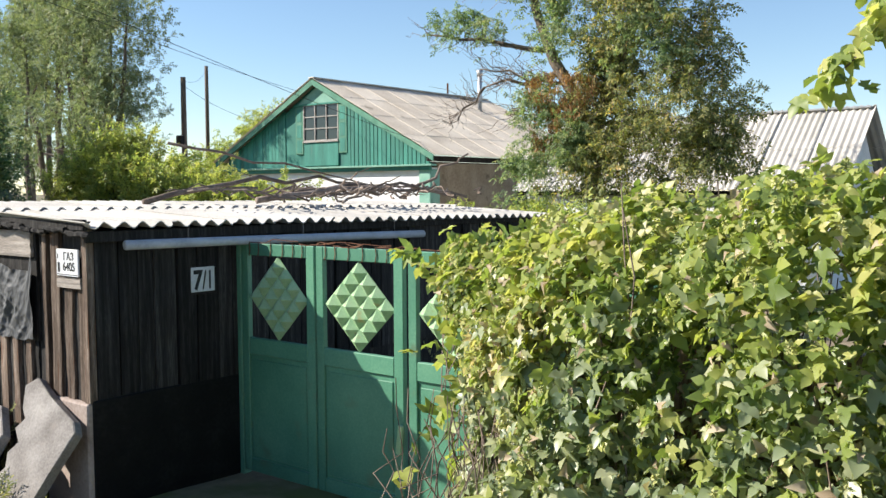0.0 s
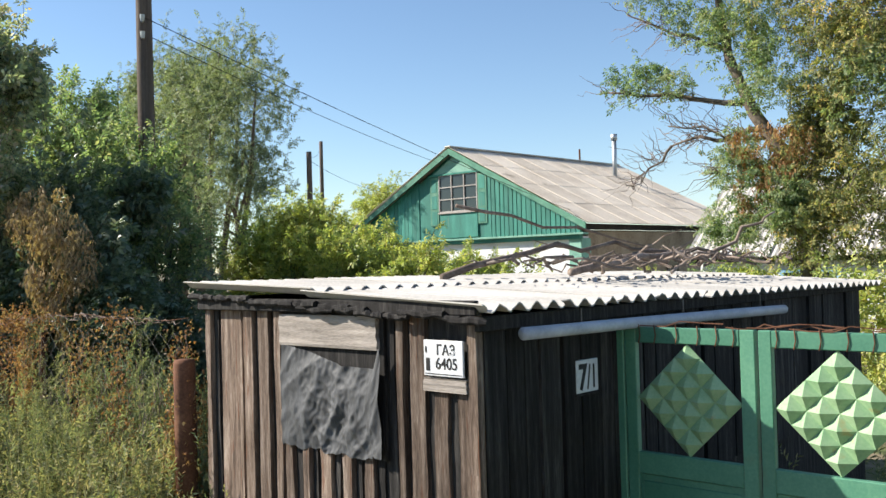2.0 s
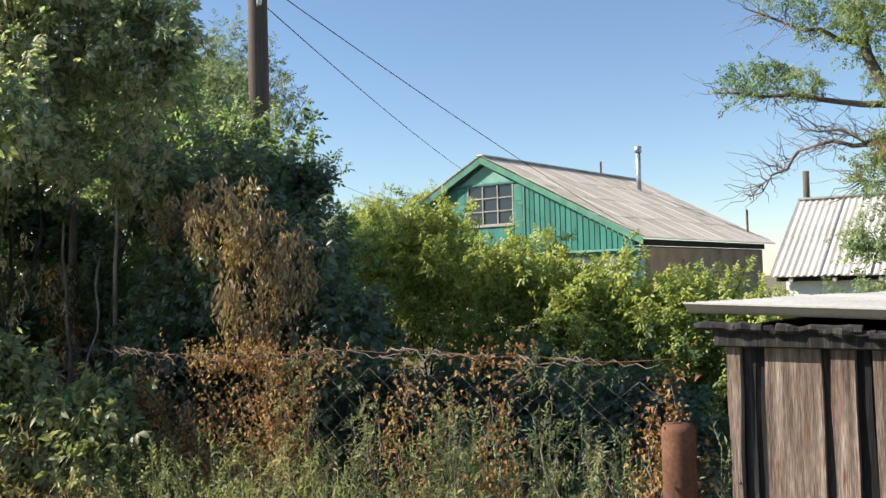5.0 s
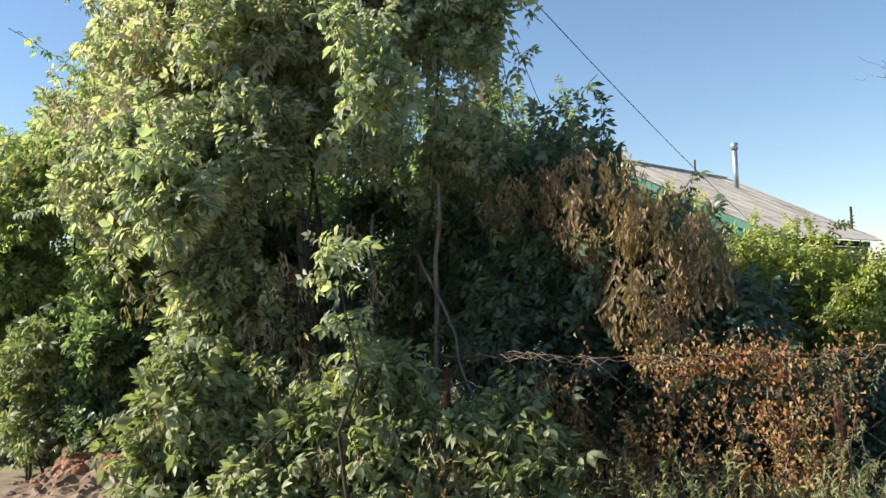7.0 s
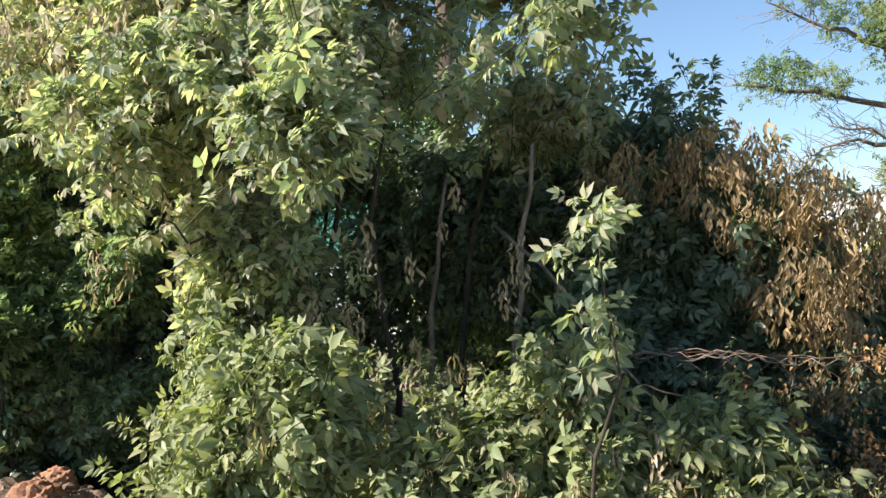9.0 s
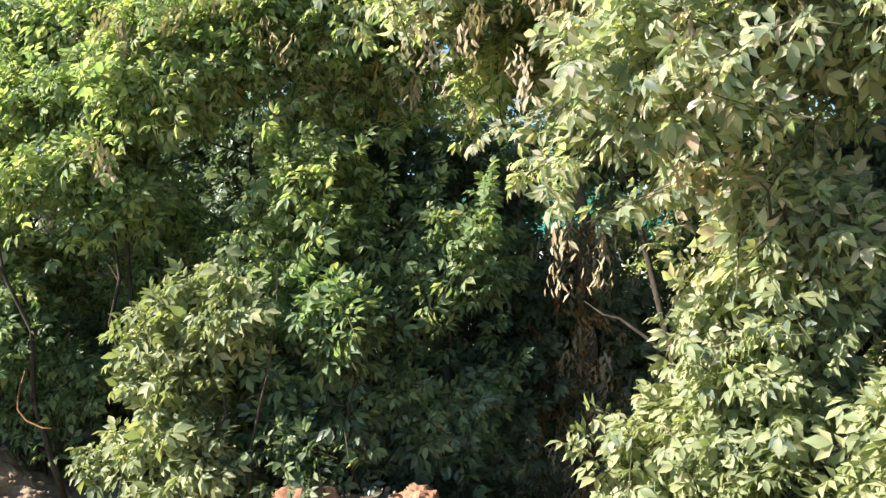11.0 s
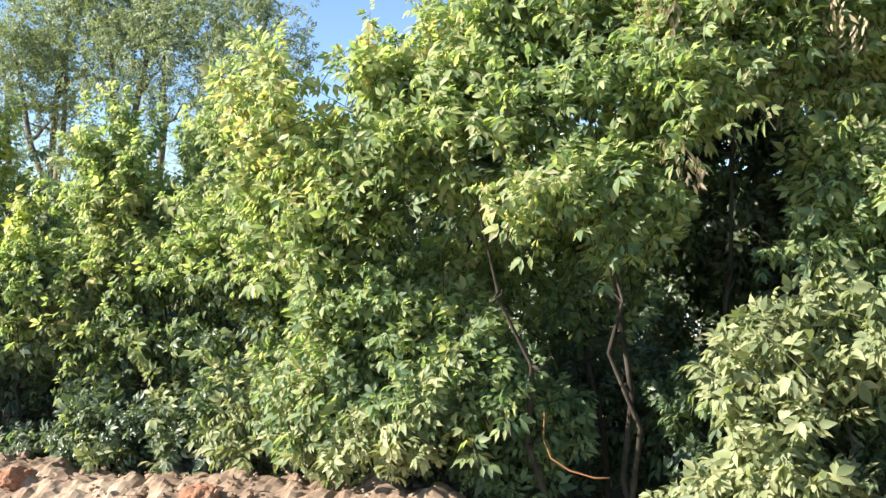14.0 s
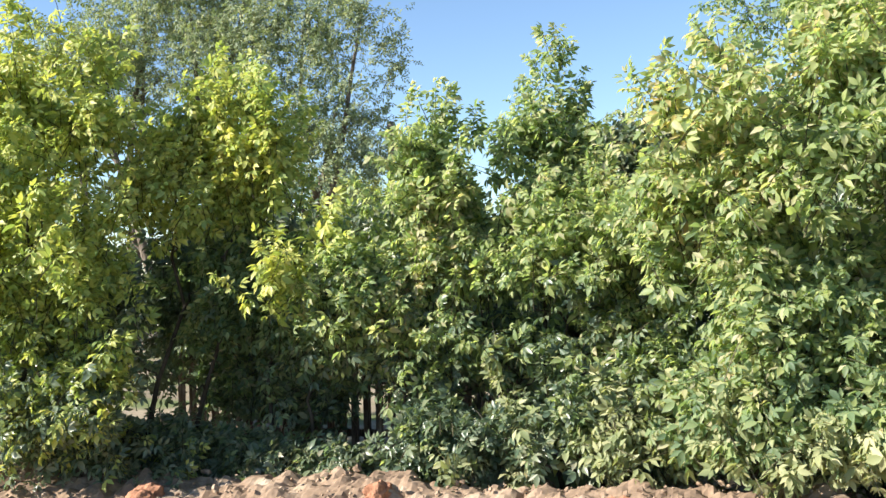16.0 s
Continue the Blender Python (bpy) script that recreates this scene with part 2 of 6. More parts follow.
DRY_VINE = foliage("dry_vine_leaf", [(0.0, (0.19, 0.10, 0.055)), (0.45, (0.38, 0.19, 0.085)), (0.75, (0.50, 0.32, 0.15)), (1.0, (0.46, 0.42, 0.19))], 0.3, 0.8, 0.2)
WEED = foliage("weed_leaf", [(0.0, (0.138, 0.179, 0.095)), (0.5, (0.265, 0.284, 0.158)), (0.85, (0.426, 0.389, 0.203)), (1.0, (0.529, 0.420, 0.270))], 0.35, 0.7, 0.2)

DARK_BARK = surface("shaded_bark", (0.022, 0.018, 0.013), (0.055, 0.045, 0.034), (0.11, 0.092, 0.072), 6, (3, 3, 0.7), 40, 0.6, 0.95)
GREEN_TWIG = surface("young_green_bark", (0.035, 0.035, 0.018), (0.075, 0.072, 0.038), (0.13, 0.115, 0.07), 6, (1, 1, 1), 50, 0.4, 0.9, per_piece=0.4)

glass_mat, gn, gl, gb = shader("dark_window_glass", 0.08, 0.5)
gb.inputs["Base Color"].default_value = (0.035, 0.045, 0.045, 1)
hollow, hn, hl, hb = shader("dark_interior_board", 0.95, 0.1)
hb.inputs["Base Color"].default_value = (0.02, 0.018, 0.016, 1)


# ---- building helpers ----
rng = np.random.default_rng(7)


def mesh_of(name, bm, material, smooth=False):
    me = bpy.data.meshes.new(name)
    if name != "slate_sheet":
        bmesh.ops.recalc_face_normals(bm, faces=bm.faces)
    bm.to_mesh(me)
    bm.free()
    if material:
        me.materials.append(material)
    if smooth:
        me.polygons.foreach_set("use_smooth", [True] * len(me.polygons))
    return me


def thing(name, label, category, a=0.0, v=0.0, z=0.0, group="", kind=""):
    """An empty at a base in street coordinates: a along the street, v into the plots."""
    ob = new(name)
    ob.matrix_world = STREET @ Matrix.Translation((a, v, z))
    ob.empty_display_size = 0.1
    return tagged(ob, label, category, group, kind)


def part(name, bm, material, parent, label="", smooth=False, kind=""):
    me = bm if isinstance(bm, bpy.types.Mesh) else mesh_of(name, bm, material, smooth)
    ob = new(name, me)
    ob.parent = parent
    return tagged(ob, label, kind=kind)


def solid(name, bm, material, label="", category="", kind="", at=(0, 0, 0), smooth=False, group=""):
    me = bm if isinstance(bm, bpy.types.Mesh) else mesh_of(name, bm, material, smooth)
    ob = new(name, me)
    ob.matrix_world = STREET @ Matrix.Translation(at)
    return tagged(ob, label, category, group, kind)


def box(bm, x0, y0, z0, x1, y1, z1, bevel=0.0, turn=None):
    r = bmesh.ops.create_cube(bm, size=1)["verts"]
    for q in r:
        q.co = Vector((x0 + (q.co.x + 0.5) * (x1 - x0), y0 + (q.co.y + 0.5) * (y1 - y0), z0 + (q.co.z + 0.5) * (z1 - z0)))
    if turn:
        bmesh.ops.transform(bm, matrix=turn, verts=r)
    if bevel:
        es = list({e for q in r for e in q.link_edges})
        bmesh.ops.bevel(bm, geom=es, offset=bevel, segments=1, affect="EDGES")
    return bm


def crate(*args, bevel=0.0):
    return box(bmesh.new(), *args, bevel=bevel)


def tube(bm, pts, radii, sides=6):
    pts = [Vector(p) for p in pts]
    rings = []
    for i, p in enumerate(pts):
        d = (pts[min(i + 1, len(pts) - 1)] - pts[max(i - 1, 0)]).normalized()
        x = d.orthogonal().normalized() if not rings else (rings[-1][1] - d * rings[-1][1].dot(d)).normalized()
        y = d.cross(x)
        r = radii[i] if hasattr(radii, "__len__") else radii
        rings.append(([bm.verts.new(p + (x * math.cos(k * math.tau / sides) + y * math.sin(k * math.tau / sides)) * r) for k in range(sides)], x))
    for (r0, _), (r1, _) in zip(rings, rings[1:]):
        for k in range(sides):
            bm.faces.new((r0[k], r0[(k + 1) % sides], r1[(k + 1) % sides], r1[k]))
    bm.faces.new(rings[0][0][::-1])
    bm.faces.new(rings[-1][0])
    return bm


def bent(p, q, n, wob, rnd, lift=0.0):
    """A crooked line from p to q."""
    p, q = Vector(p), Vector(q)
    out = []
    for i in range(n + 1):
        t = i / n
        w = wob * math.sin(t * math.pi)
        out.append(p.lerp(q, t) + Vector((rnd.uniform(-w, w), rnd.uniform(-w, w), rnd.uniform(-w, w) + lift * math.sin(t * math.pi))))
    return out


def slab_of(bm, poly, y0, y1):
    """A plate: an outline in x, z between two depths."""
    f = [bm.verts.new((x, y0, z)) for x, z in poly]
    g = [bm.verts.new((x, y1, z)) for x, z in poly]
    bm.faces.new(f)
    bm.faces.new(g[::-1])
    for i in range(len(poly)):
        j = (i + 1) % len(poly)
        bm.faces.new((f[i], g[i], g[j], f[j]))
    return bm


def wave_sheet(width, length, pitch, amp, thick=0.007, per=6, along=2, rnd=None, broken=0.0):
    """A corrugated sheet: waves across x (width), length along y."""
    bm = bmesh.new()
    nx = max(2, int(width / pitch * per))
    top, low = [], []
    for j in range(along + 1):
        rt, rl = [], []
        for i in range(nx + 1):
            x = width * i / nx
            z = amp * math.cos(x / pitch * math.tau)
            y = length * j / along
            if broken and rnd and j == 0 and rnd.random() < 0.1:
                y += rnd.uniform(0, broken)
            rt.append(bm.verts.new((x, y, z + thick)))
            rl.append(bm.verts.new((x, y, z)))
        top.append(rt)
        low.append(rl)
    for j in range(along):
        for i in range(nx):
            bm.faces.new((top[j][i], top[j][i + 1], top[j + 1][i + 1], top[j + 1][i])).smooth = True
            bm.faces.new((low[j][i], low[j + 1][i], low[j + 1][i + 1], low[j][i + 1])).smooth = True
    def rim(*corners):
        bm.faces.new([bm.verts.new(c.co) for c in corners])
    for i in range(nx):
        rim(low[0][i], low[0][i + 1], top[0][i + 1], top[0][i])
        rim(top[-1][i], top[-1][i + 1], low[-1][i + 1], low[-1][i])
    for j in range(along):
        rim(low[j + 1][0], low[j][0], top[j][0], top[j + 1][0])
        rim(low[j][-1], low[j + 1][-1], top[j + 1][-1], top[j][-1])
    return bm


# ---- leaves ----
def blade(w, fold=0.1, droop=0.12):
    vs = [(0, 0, 0), (0, 0.46, 0), (0, 1, -droop), (-w, 0.40, fold), (w, 0.40, fold)]
    fs = [(0, 4, 1), (4, 2, 1), (0, 1, 3), (3, 1, 2)]
    return np.array(vs, float), np.array(fs)


def diamond(w, fold=0.12):
    return np.array([(0, 0, 0), (-w, 0.45, fold), (0, 1, -0.1), (w, 0.45, fold)], float), np.array([(0, 3, 2), (0, 2, 1)])


def gather(pieces):
    """Blades set at (x, y, z, turn, size, droop) into one leaf."""
    vs, fs, k = [], [], 0
    for (bv, bf), (x, y, z, turn, size, droop) in pieces:
        m = np.array(Euler((radians(-droop), 0, radians(turn))).to_matrix())
        vs.append((bv * size) @ m.T + (x, y, z))
        fs.append(bf + k)
        k += len(bv)
    return np.concatenate(vs), np.concatenate(fs)


def lobed(w, fold=0.08, droop=0.2):
    """A leaflet with a shoulder to each side and a long point."""
    vs = [(0, 0, 0), (0, 0.48, -0.02), (0, 1, -droop)]
    fs = []
    for sx in (-1, 1):
        k = len(vs)
        vs += [(sx * w * 0.85, 0.24, fold), (sx * w, 0.56, fold * 0.9)]
        ring = [0, k, k + 1, 2]
        fs += [(a, b, 1) if sx > 0 else (b, a, 1) for a, b in zip(ring, ring[1:])]
    return np.array(vs, float), np.array(fs)


def palmate():
    """A broad three-lobed leaf with a heart-shaped base."""
    half = [(0.18, -0.13, -0.03), (0.40, -0.02, 0.03), (0.66, 0.34, -0.14), (0.27, 0.36, 0.06), (0.30, 0.66, 0.02)]
    rim = [(0, 0, 0)] + half + [(0, 1.08, -0.20)] + [(-x, y, z + 0.02) for x, y, z in half[::-1]]
    n = len(rim)
    return np.array(rim + [(0, 0.38, 0.0)], float), np.array([(k, (k + 1) % n, n) for k in range(n)])


COMPOUND = gather([(lobed(0.23, 0.06, 0.2), (0, 0.46, 0.0, 0, 0.62, 20)), (diamond(0.21, 0.07), (0.0, 0.44, 0, -54, 0.56, 24)), (diamond(0.21, 0.07), (0, 0.42, 0, 54, 0.56, 24)),
                   (diamond(0.21, 0.07), (0, 0.18, 0, -70, 0.50, 30)), (diamond(0.21, 0.07), (0, 0.16, 0, 70, 0.50, 30))])
HOP = palmate()
TWIG = gather([(diamond(0.25), (0, 0.6, 0, 0, 0.42, 20)), (diamond(0.25), (0, 0.45, 0, 60, 0.40, 20)), (diamond(0.25), (0, 0.4, 0, -60, 0.40, 20)),
               (diamond(0.25), (0, 0.2, 0.03, 70, 0.38, 30)), (diamond(0.25), (0, 0.15, 0.03, -70, 0.38, 30)), (diamond(0.25), (0, 0.3, 0.05, 150, 0.3, -30))])
SEEDS = gather([(diamond(0.16, 0.05), (rng.normal(0, 0.13), rng.uniform(0, 0.75), rng.normal(0, 0.13), rng.uniform(-35, 35), rng.uniform(0.22, 0.34), rng.uniform(-30, 30))) for _ in range(18)])
CURLED = gather([(blade(0.33, 0.3, 0.5), (0, 0, 0, 0, 1, 0))])
SPRIG = gather([(diamond(0.12), (0, 0.12 * k, 0, (-1) ** k * rng.uniform(25, 70), rng.uniform(0.25, 0.4), rng.uniform(-30, 40))) for k in range(8)])


def unit(x):
    return x / np.maximum(np.linalg.norm(x, axis=-1, keepdims=True), 1e-9)


def scatter(name, shape, P, F, N, S, material):
    """One mesh of many leaves: places, ways they point, facing sides, sizes."""
    tv, tf = shape
    F = unit(F)
    R = unit(np.cross(F, N))
    U = np.cross(R, F)
    k, n = len(tv), len(P)
    co = P[:, None] + S[:, None, None] * (tv[None, :, 0:1] * R[:, None] + tv[None, :, 1:2] * F[:, None] + tv[None, :, 2:3] * U[:, None])
    idx = (tf[None] + (np.arange(n) * k)[:, None, None]).reshape(-1)
    me = bpy.data.meshes.new(name)
    me.vertices.add(n * k)
    me.vertices.foreach_set("co", co.astype(np.float32).ravel())
    me.loops.add(len(idx))
    me.loops.foreach_set("vertex_index", idx.astype(np.int32))
    nt = len(idx) // 3
    me.polygons.add(nt)
    me.polygons.foreach_set("loop_start", np.arange(0, nt * 3, 3, dtype=np.int32))
    me.polygons.foreach_set("loop_total", np.full(nt, 3, dtype=np.int32))
    me.update(calc_edges=True)
    me.materials.append(material)
    return me


def stems_mesh(name, lines, r0, r1, material):
    """Thin three-sided stems along lines of points, an array (n, k, 3)."""
    n, k, _ = lines.shape
    d = unit(np.gradient(lines, axis=1))
    x = unit(np.cross(d, np.array([0.31, 0.17, 0.93])))
    y = np.cross(d, x)
    rad = np.linspace(r0, r1, k)[None, :, None]
    rings = np.stack([lines + rad * (math.cos(a) * x + math.sin(a) * y) for a in (0, math.tau / 3, 2 * math.tau / 3)], axis=2)
    vs = rings.reshape(-1, 3)
    fs = []
    base = (np.arange(n) * k * 3)[:, None]
    for i in range(k - 1):
        for s in range(3):
            s2 = (s + 1) % 3
            fs.append(np.concatenate([base + i * 3 + s, base + i * 3 + s2, base + i * 3 + 3 + s2, base + i * 3 + 3 + s], axis=1))
    fs = np.concatenate(fs)
    me = bpy.data.meshes.new(name)
    me.vertices.add(len(vs))
    me.vertices.foreach_set("co", vs.astype(np.float32).ravel())
    me.loops.add(fs.size)
    me.loops.foreach_set("vertex_index", fs.astype(np.int32).ravel())
    me.polygons.add(len(fs))
    me.polygons.foreach_set("loop_start", np.arange(0, fs.size, 4, dtype=np.int32))
    me.polygons.foreach_set("loop_total", np.full(len(fs), 4, dtype=np.int32))
    me.update(calc_edges=True)
    me.materials.append(material)
    return me


def shoots(blobs, n, length, back=0.45, rise=0.45, seed=1, gaps=0.0):
    """Leafy shoots that grow out of rounded masses (a, v, z, ra, rv, rz): lines of six points, in tufts with gaps between."""
    g = np.random.default_rng(seed)
    b = np.array(blobs, float)
    wt = b[:, 3] * b[:, 5] + b[:, 4] * b[:, 5]
    pick = g.choice(len(b), n * 2, p=wt / wt.sum())
    d = unit(g.normal(size=(n * 2, 3)))
    d[:, 2] = np.where(d[:, 2] < -0.5, -d[:, 2], d[:, 2])
    keep = (d[:, 1] < 0.25) | (g.random(n * 2) < back)
    d, pick = d[keep][:n], pick[keep][:n]
    c, r = b[pick, :3], b[pick, 3:]
    depth = 1 - np.abs(g.normal(0, 0.22, len(d)))
    stray = g.random(len(d)) < 0.10
    depth = np.where(stray, 1.0 + np.abs(g.normal(0, 0.16, len(d))), np.clip(depth, 0.25, 1.12))
    tip = c + d * r * depth[:, None]
    if gaps:
        tuft = np.array([noise.noise((p[0] * 1.5 + seed, p[1] * 1.5, p[2] * 2.3)) for p in tip])
        full = tuft > gaps - 0.45 + g.normal(0, 0.06, len(d))
        d, tip = d[full], tip[full]
    ln = length * g.uniform(0.6, 1.35, len(d)) * np.where(g.random(len(d)) < 0.12, 1.5, 1.0)
    out = unit(d * (0.8, 0.8, 0.4) + g.normal(0, 0.45, d.shape) + (0, 0, rise))
    root = tip - out * ln[:, None]
    t = np.linspace(0, 1, 6)[None, :, None]
    bow = np.array([0, 0, 1.0]) * (ln * g.uniform(-0.05, 0.22, len(d)))[:, None]
    return root[:, None] * (1 - t) + tip[:, None] * t + bow[:, None] * np.sin(t * math.pi) , g


def leaves_on(lines, per, size, g, droop=0.35, spread=0.9, start=0.15):
    """Leaf places along shoots, to either side in turn, tips drooping."""
    n = len(lines)
    t = np.linspace(start, 1.0, per)[None].repeat(n, 0) + g.uniform(-0.05, 0.05, (n, per))
    t = np.clip(t, 0, 1) * 4.999
    i = t.astype(int)
    f = (t - i)[..., None]
    row = np.arange(n)[:, None]
    P = lines[row, i] * (1 - f) + lines[row, i + 1] * f
    d = unit(lines[row, i + 1] - lines[row, i])
    ang = (np.arange(per)[None] * 2.4 + g.uniform(0, 6.28, (n, 1)))
    x = unit(np.cross(d, np.array([0.05, 0.1, 1.0])))
    y = np.cross(x, d)
    side = np.cos(ang)[..., None] * x + np.sin(ang)[..., None] * y
    tipness = np.linspace(0, 1, per)[None, :, None]
    F = side * spread * (1.15 - tipness) + d * (0.25 + 0.7 * tipness) + np.array([0, 0, -droop]) + g.normal(0, 0.34, P.shape)
    N = np.array([-0.32, -0.50, 0.72]) + g.normal(0, 0.60, P.shape) + d * 0.25
    S = size * g.uniform(0.65, 1.25, (n, per)) * (1.05 - 0.3 * tipness[..., 0])
    return P.reshape(-1, 3), F.reshape(-1, 3), N.reshape(-1, 3), S.reshape(-1)


def seeds_in(blobs, n, size, g, front=True):
    b = np.array(blobs, float)
    wt = (b[:, 3] * b[:, 5]) ** 0.7
    pick = g.choice(len(b), n, p=wt / wt.sum())
    d = unit(g.normal(size=(n, 3)))
    if front:
        d[:, 1] = -np.abs(d[:, 1])
    P = b[pick, :3] + d * b[pick, 3:] * g.uniform(0.75, 1.05, (n, 1))
    F = np.array([0, 0, -1.0]) + g.normal(0, 0.16, (n, 3))
    N = unit(g.normal(size=(n, 3)) * (1, 1, 0.1))
    return P, F, N, size * g.uniform(0.6, 1.3, n)


def flip(blobs):
    """Masses given with the first number counted against the street's direction."""
    return [(-u, v, z, ru, rv, rz) for u, v, z, ru, rv, rz in blobs]


def bush(name, label, category, blobs, n, length, per, size, material, shape=COMPOUND, stems=5, seed=1, seeds=(), seed_size=0.26, seed_mat=None,
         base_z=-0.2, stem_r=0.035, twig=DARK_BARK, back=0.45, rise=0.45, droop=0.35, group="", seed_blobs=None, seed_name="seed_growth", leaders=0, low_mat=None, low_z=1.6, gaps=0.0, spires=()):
    blobs = flip(blobs)
    b = np.array(blobs)
    ca, cv = float(b[:, 0].mean()), float(b[:, 1].mean())
    top = thing(name, label, category, ca, cv, base_z, group)
    off = np.array([ca, cv, base_z])
    lines, g = shoots(blobs, n, length, back, rise, seed, gaps)
    if leaders:
        up = g.choice(len(b), leaders, p=b[:, 2] ** 2 / (b[:, 2] ** 2).sum())
        root = b[up, :3] + np.stack([g.uniform(-0.8, 0.8, leaders) * b[up, 3], g.uniform(-0.8, 0.5, leaders) * b[up, 4], b[up, 5] * g.uniform(0.2, 0.7, leaders)], 1)
        tip = root + np.stack([g.normal(0, 0.15, leaders), g.normal(0, 0.15, leaders), length * g.uniform(0.7, 1.35, leaders)], 1)
        t = np.linspace(0, 1, 6)[None, :, None]
        lead = root[:, None] * (1 - t) + tip[:, None] * t
        lines = np.concatenate([lines, lead, lead + 0.01])
    for su, sv_, sz, sl in spires:
        k = int(16 * sl) + 5
        at = g.uniform(0.0, 1.0, k)
        root = np.stack([-su + g.normal(0, 0.03, k), sv_ + g.normal(0, 0.03, k), sz - sl * (1 - at * 0.8)], 1)
        ang, reach = g.uniform(0, math.tau, k), 0.36 * (1.15 - at) + 0.08
        tip = root + np.stack([np.cos(ang) * reach, np.sin(ang) * reach, 0.14 + 0.12 * at + 0.1 * g.random(k)], 1)
        root[0], tip[0] = (-su, sv_, sz - sl), (-su, sv_, sz)
        t = np.linspace(0, 1, 6)[None, :, None]
        lines = np.concatenate([lines, root[:, None] * (1 - t) + tip[:, None] * t])
    rnd = random.Random(seed)
    bm = bmesh.new()
    for i in range(stems):
        m = blobs[i % len(blobs)]
        foot = (ca + (m[0] - ca) * 0.45 + rnd.uniform(-0.2, 0.2), cv + (m[1] - cv) * 0.4 + rnd.uniform(-0.15, 0.15), base_z)
        tip = (m[0] + rnd.uniform(-0.3, 0.3) * m[3], m[1] + rnd.uniform(-0.2, 0.2) * m[4], m[2] + m[5] * 0.55)
        pts = [Vector(p) - Vector(off) for p in bent(foot, tip, 6, 0.10 + 0.03 * m[5], rnd)]
        tube(bm, pts, [stem_r * (1.15 - 0.16 * k) for k in range(7)], 6)
        for k in range(3):
            s = pts[2 + k]
            e = s + Vector((rnd.uniform(-1, 1) * m[3], rnd.uniform(-1, 0.6) * m[4], rnd.uniform(0.2, 0.8) * m[5])) * 0.45
            tube(bm, bent(s, e, 4, 0.06, rnd), [stem_r * 0.5 * (1 - 0.2 * q) for q in range(5)], 5)
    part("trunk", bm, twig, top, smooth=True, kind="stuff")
    part("branchwork", stems_mesh("branchwork", lines - off, 0.003 + length * 0.003, 0.0015, GREEN_TWIG), None, top, kind="stuff")
    P, F, N, S = leaves_on(lines, per, size, g, droop)
    # Split by height: sunlit tone above low_z, dusty or shade-toned colour below.
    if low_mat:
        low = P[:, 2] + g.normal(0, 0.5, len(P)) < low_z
        part("lower_crown", scatter("lower_crown", shape, P[low] - off, F[low], N[low], S[low], low_mat), None, top, "dusty or shade-toned lower leaves")
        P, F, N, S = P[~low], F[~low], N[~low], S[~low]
    part("crown", scatter("crown", shape, P - off, F, N, S, material), None, top)
    if seeds:
        P, F, N, S = seeds_in(flip(seed_blobs) if seed_blobs else blobs, seeds, seed_size, g)
        part(seed_name, scatter(seed_name, SEEDS, P - off, F, N, S, seed_mat or DRY_SEED), None, top, "hanging bunches of dry winged seeds", kind="stuff")
    return top


# ---- ground ----
def smooth(x):
    x = np.clip(x, 0, 1)
    return x * x * (3 - 2 * x)


def ground_height(a, v):
    dip = 0.5 - 0.22 * smooth((-a - 2.6) / 3.0) - 0.22 * smooth((-a - 8.5) / 3.0)
    far = smooth((np.hypot(a, v) - 60) / 200)
    h = -dip * smooth((v + 2.3) / 1.7) * (1 - far)
    return h + 0.025 * np.sin(a * 1.7 + v) * np.cos(v * 2.3 - a * 0.6) * (1 - far)


axis = np.concatenate([-np.geomspace(900, 32, 26), np.linspace(-30, 14, 177), np.geomspace(15, 900, 26)])
axis_v = np.concatenate([-np.geomspace(900, 9, 22), np.linspace(-8, 8, 97), np.geomspace(8.5, 900, 34)])
A, B = np.meshgrid(axis, axis_v, indexing="ij")
Z = ground_height(A, B)
gv = np.stack([A, B, Z], -1).reshape(-1, 3)
ni, nj = A.shape
q = (np.arange(ni - 1)[:, None] * nj + np.arange(nj - 1)[None]).reshape(-1)
me = bpy.data.meshes.new("ground")
me.from_pydata(gv.tolist(), [], np.stack([q, q + nj, q + nj + 1, q + 1], 1).tolist())
me.materials.append(GROUND)
me.polygons.foreach_set("use_smooth", [True] * len(me.polygons))
solid("ground", me, None, kind="structure")


# ---- the shed ----
rnd = random.Random(3)
shed = thing("shed", "weathered plank shed with a white corrugated roof", "shed", -1.2, 2.6, -0.5)
SO = Vector((-1.2, 2.6, -0.5))


def sh(bm):
    bmesh.ops.translate(bm, vec=-SO, verts=bm.verts)
    return bm


def rough_plank(x0, x1, y0, y1, z0, z1, seed, lean=0.006, across=False):
    """A sawn plank with uneven edges and ends."""
    r = random.Random(seed)
    bm = bmesh.new()
    n = 7
    rows = []
    for i in range(n + 1):
        z = z0 + (z1 - z0) * i / n
        dx0, dx1, dy = r.uniform(-lean, lean), r.uniform(-lean, lean), r.uniform(-0.003, 0.003)
        if i in (0, n):
            z += r.uniform(-0.015, 0.015)
        rows.append([bm.verts.new(c) for c in ((x0 + dx0, y0 + dy, z), (x1 + dx1, y0 + dy, z), (x1 + dx1, y1, z), (x0 + dx0, y1, z))])
    for p, s in zip(rows, rows[1:]):
        for k in range(4):
            bm.faces.new((p[k], p[(k + 1) % 4], s[(k + 1) % 4], s[k]))
    bm.faces.new(rows[0])
    bm.faces.new(rows[-1][::-1])
    return bm


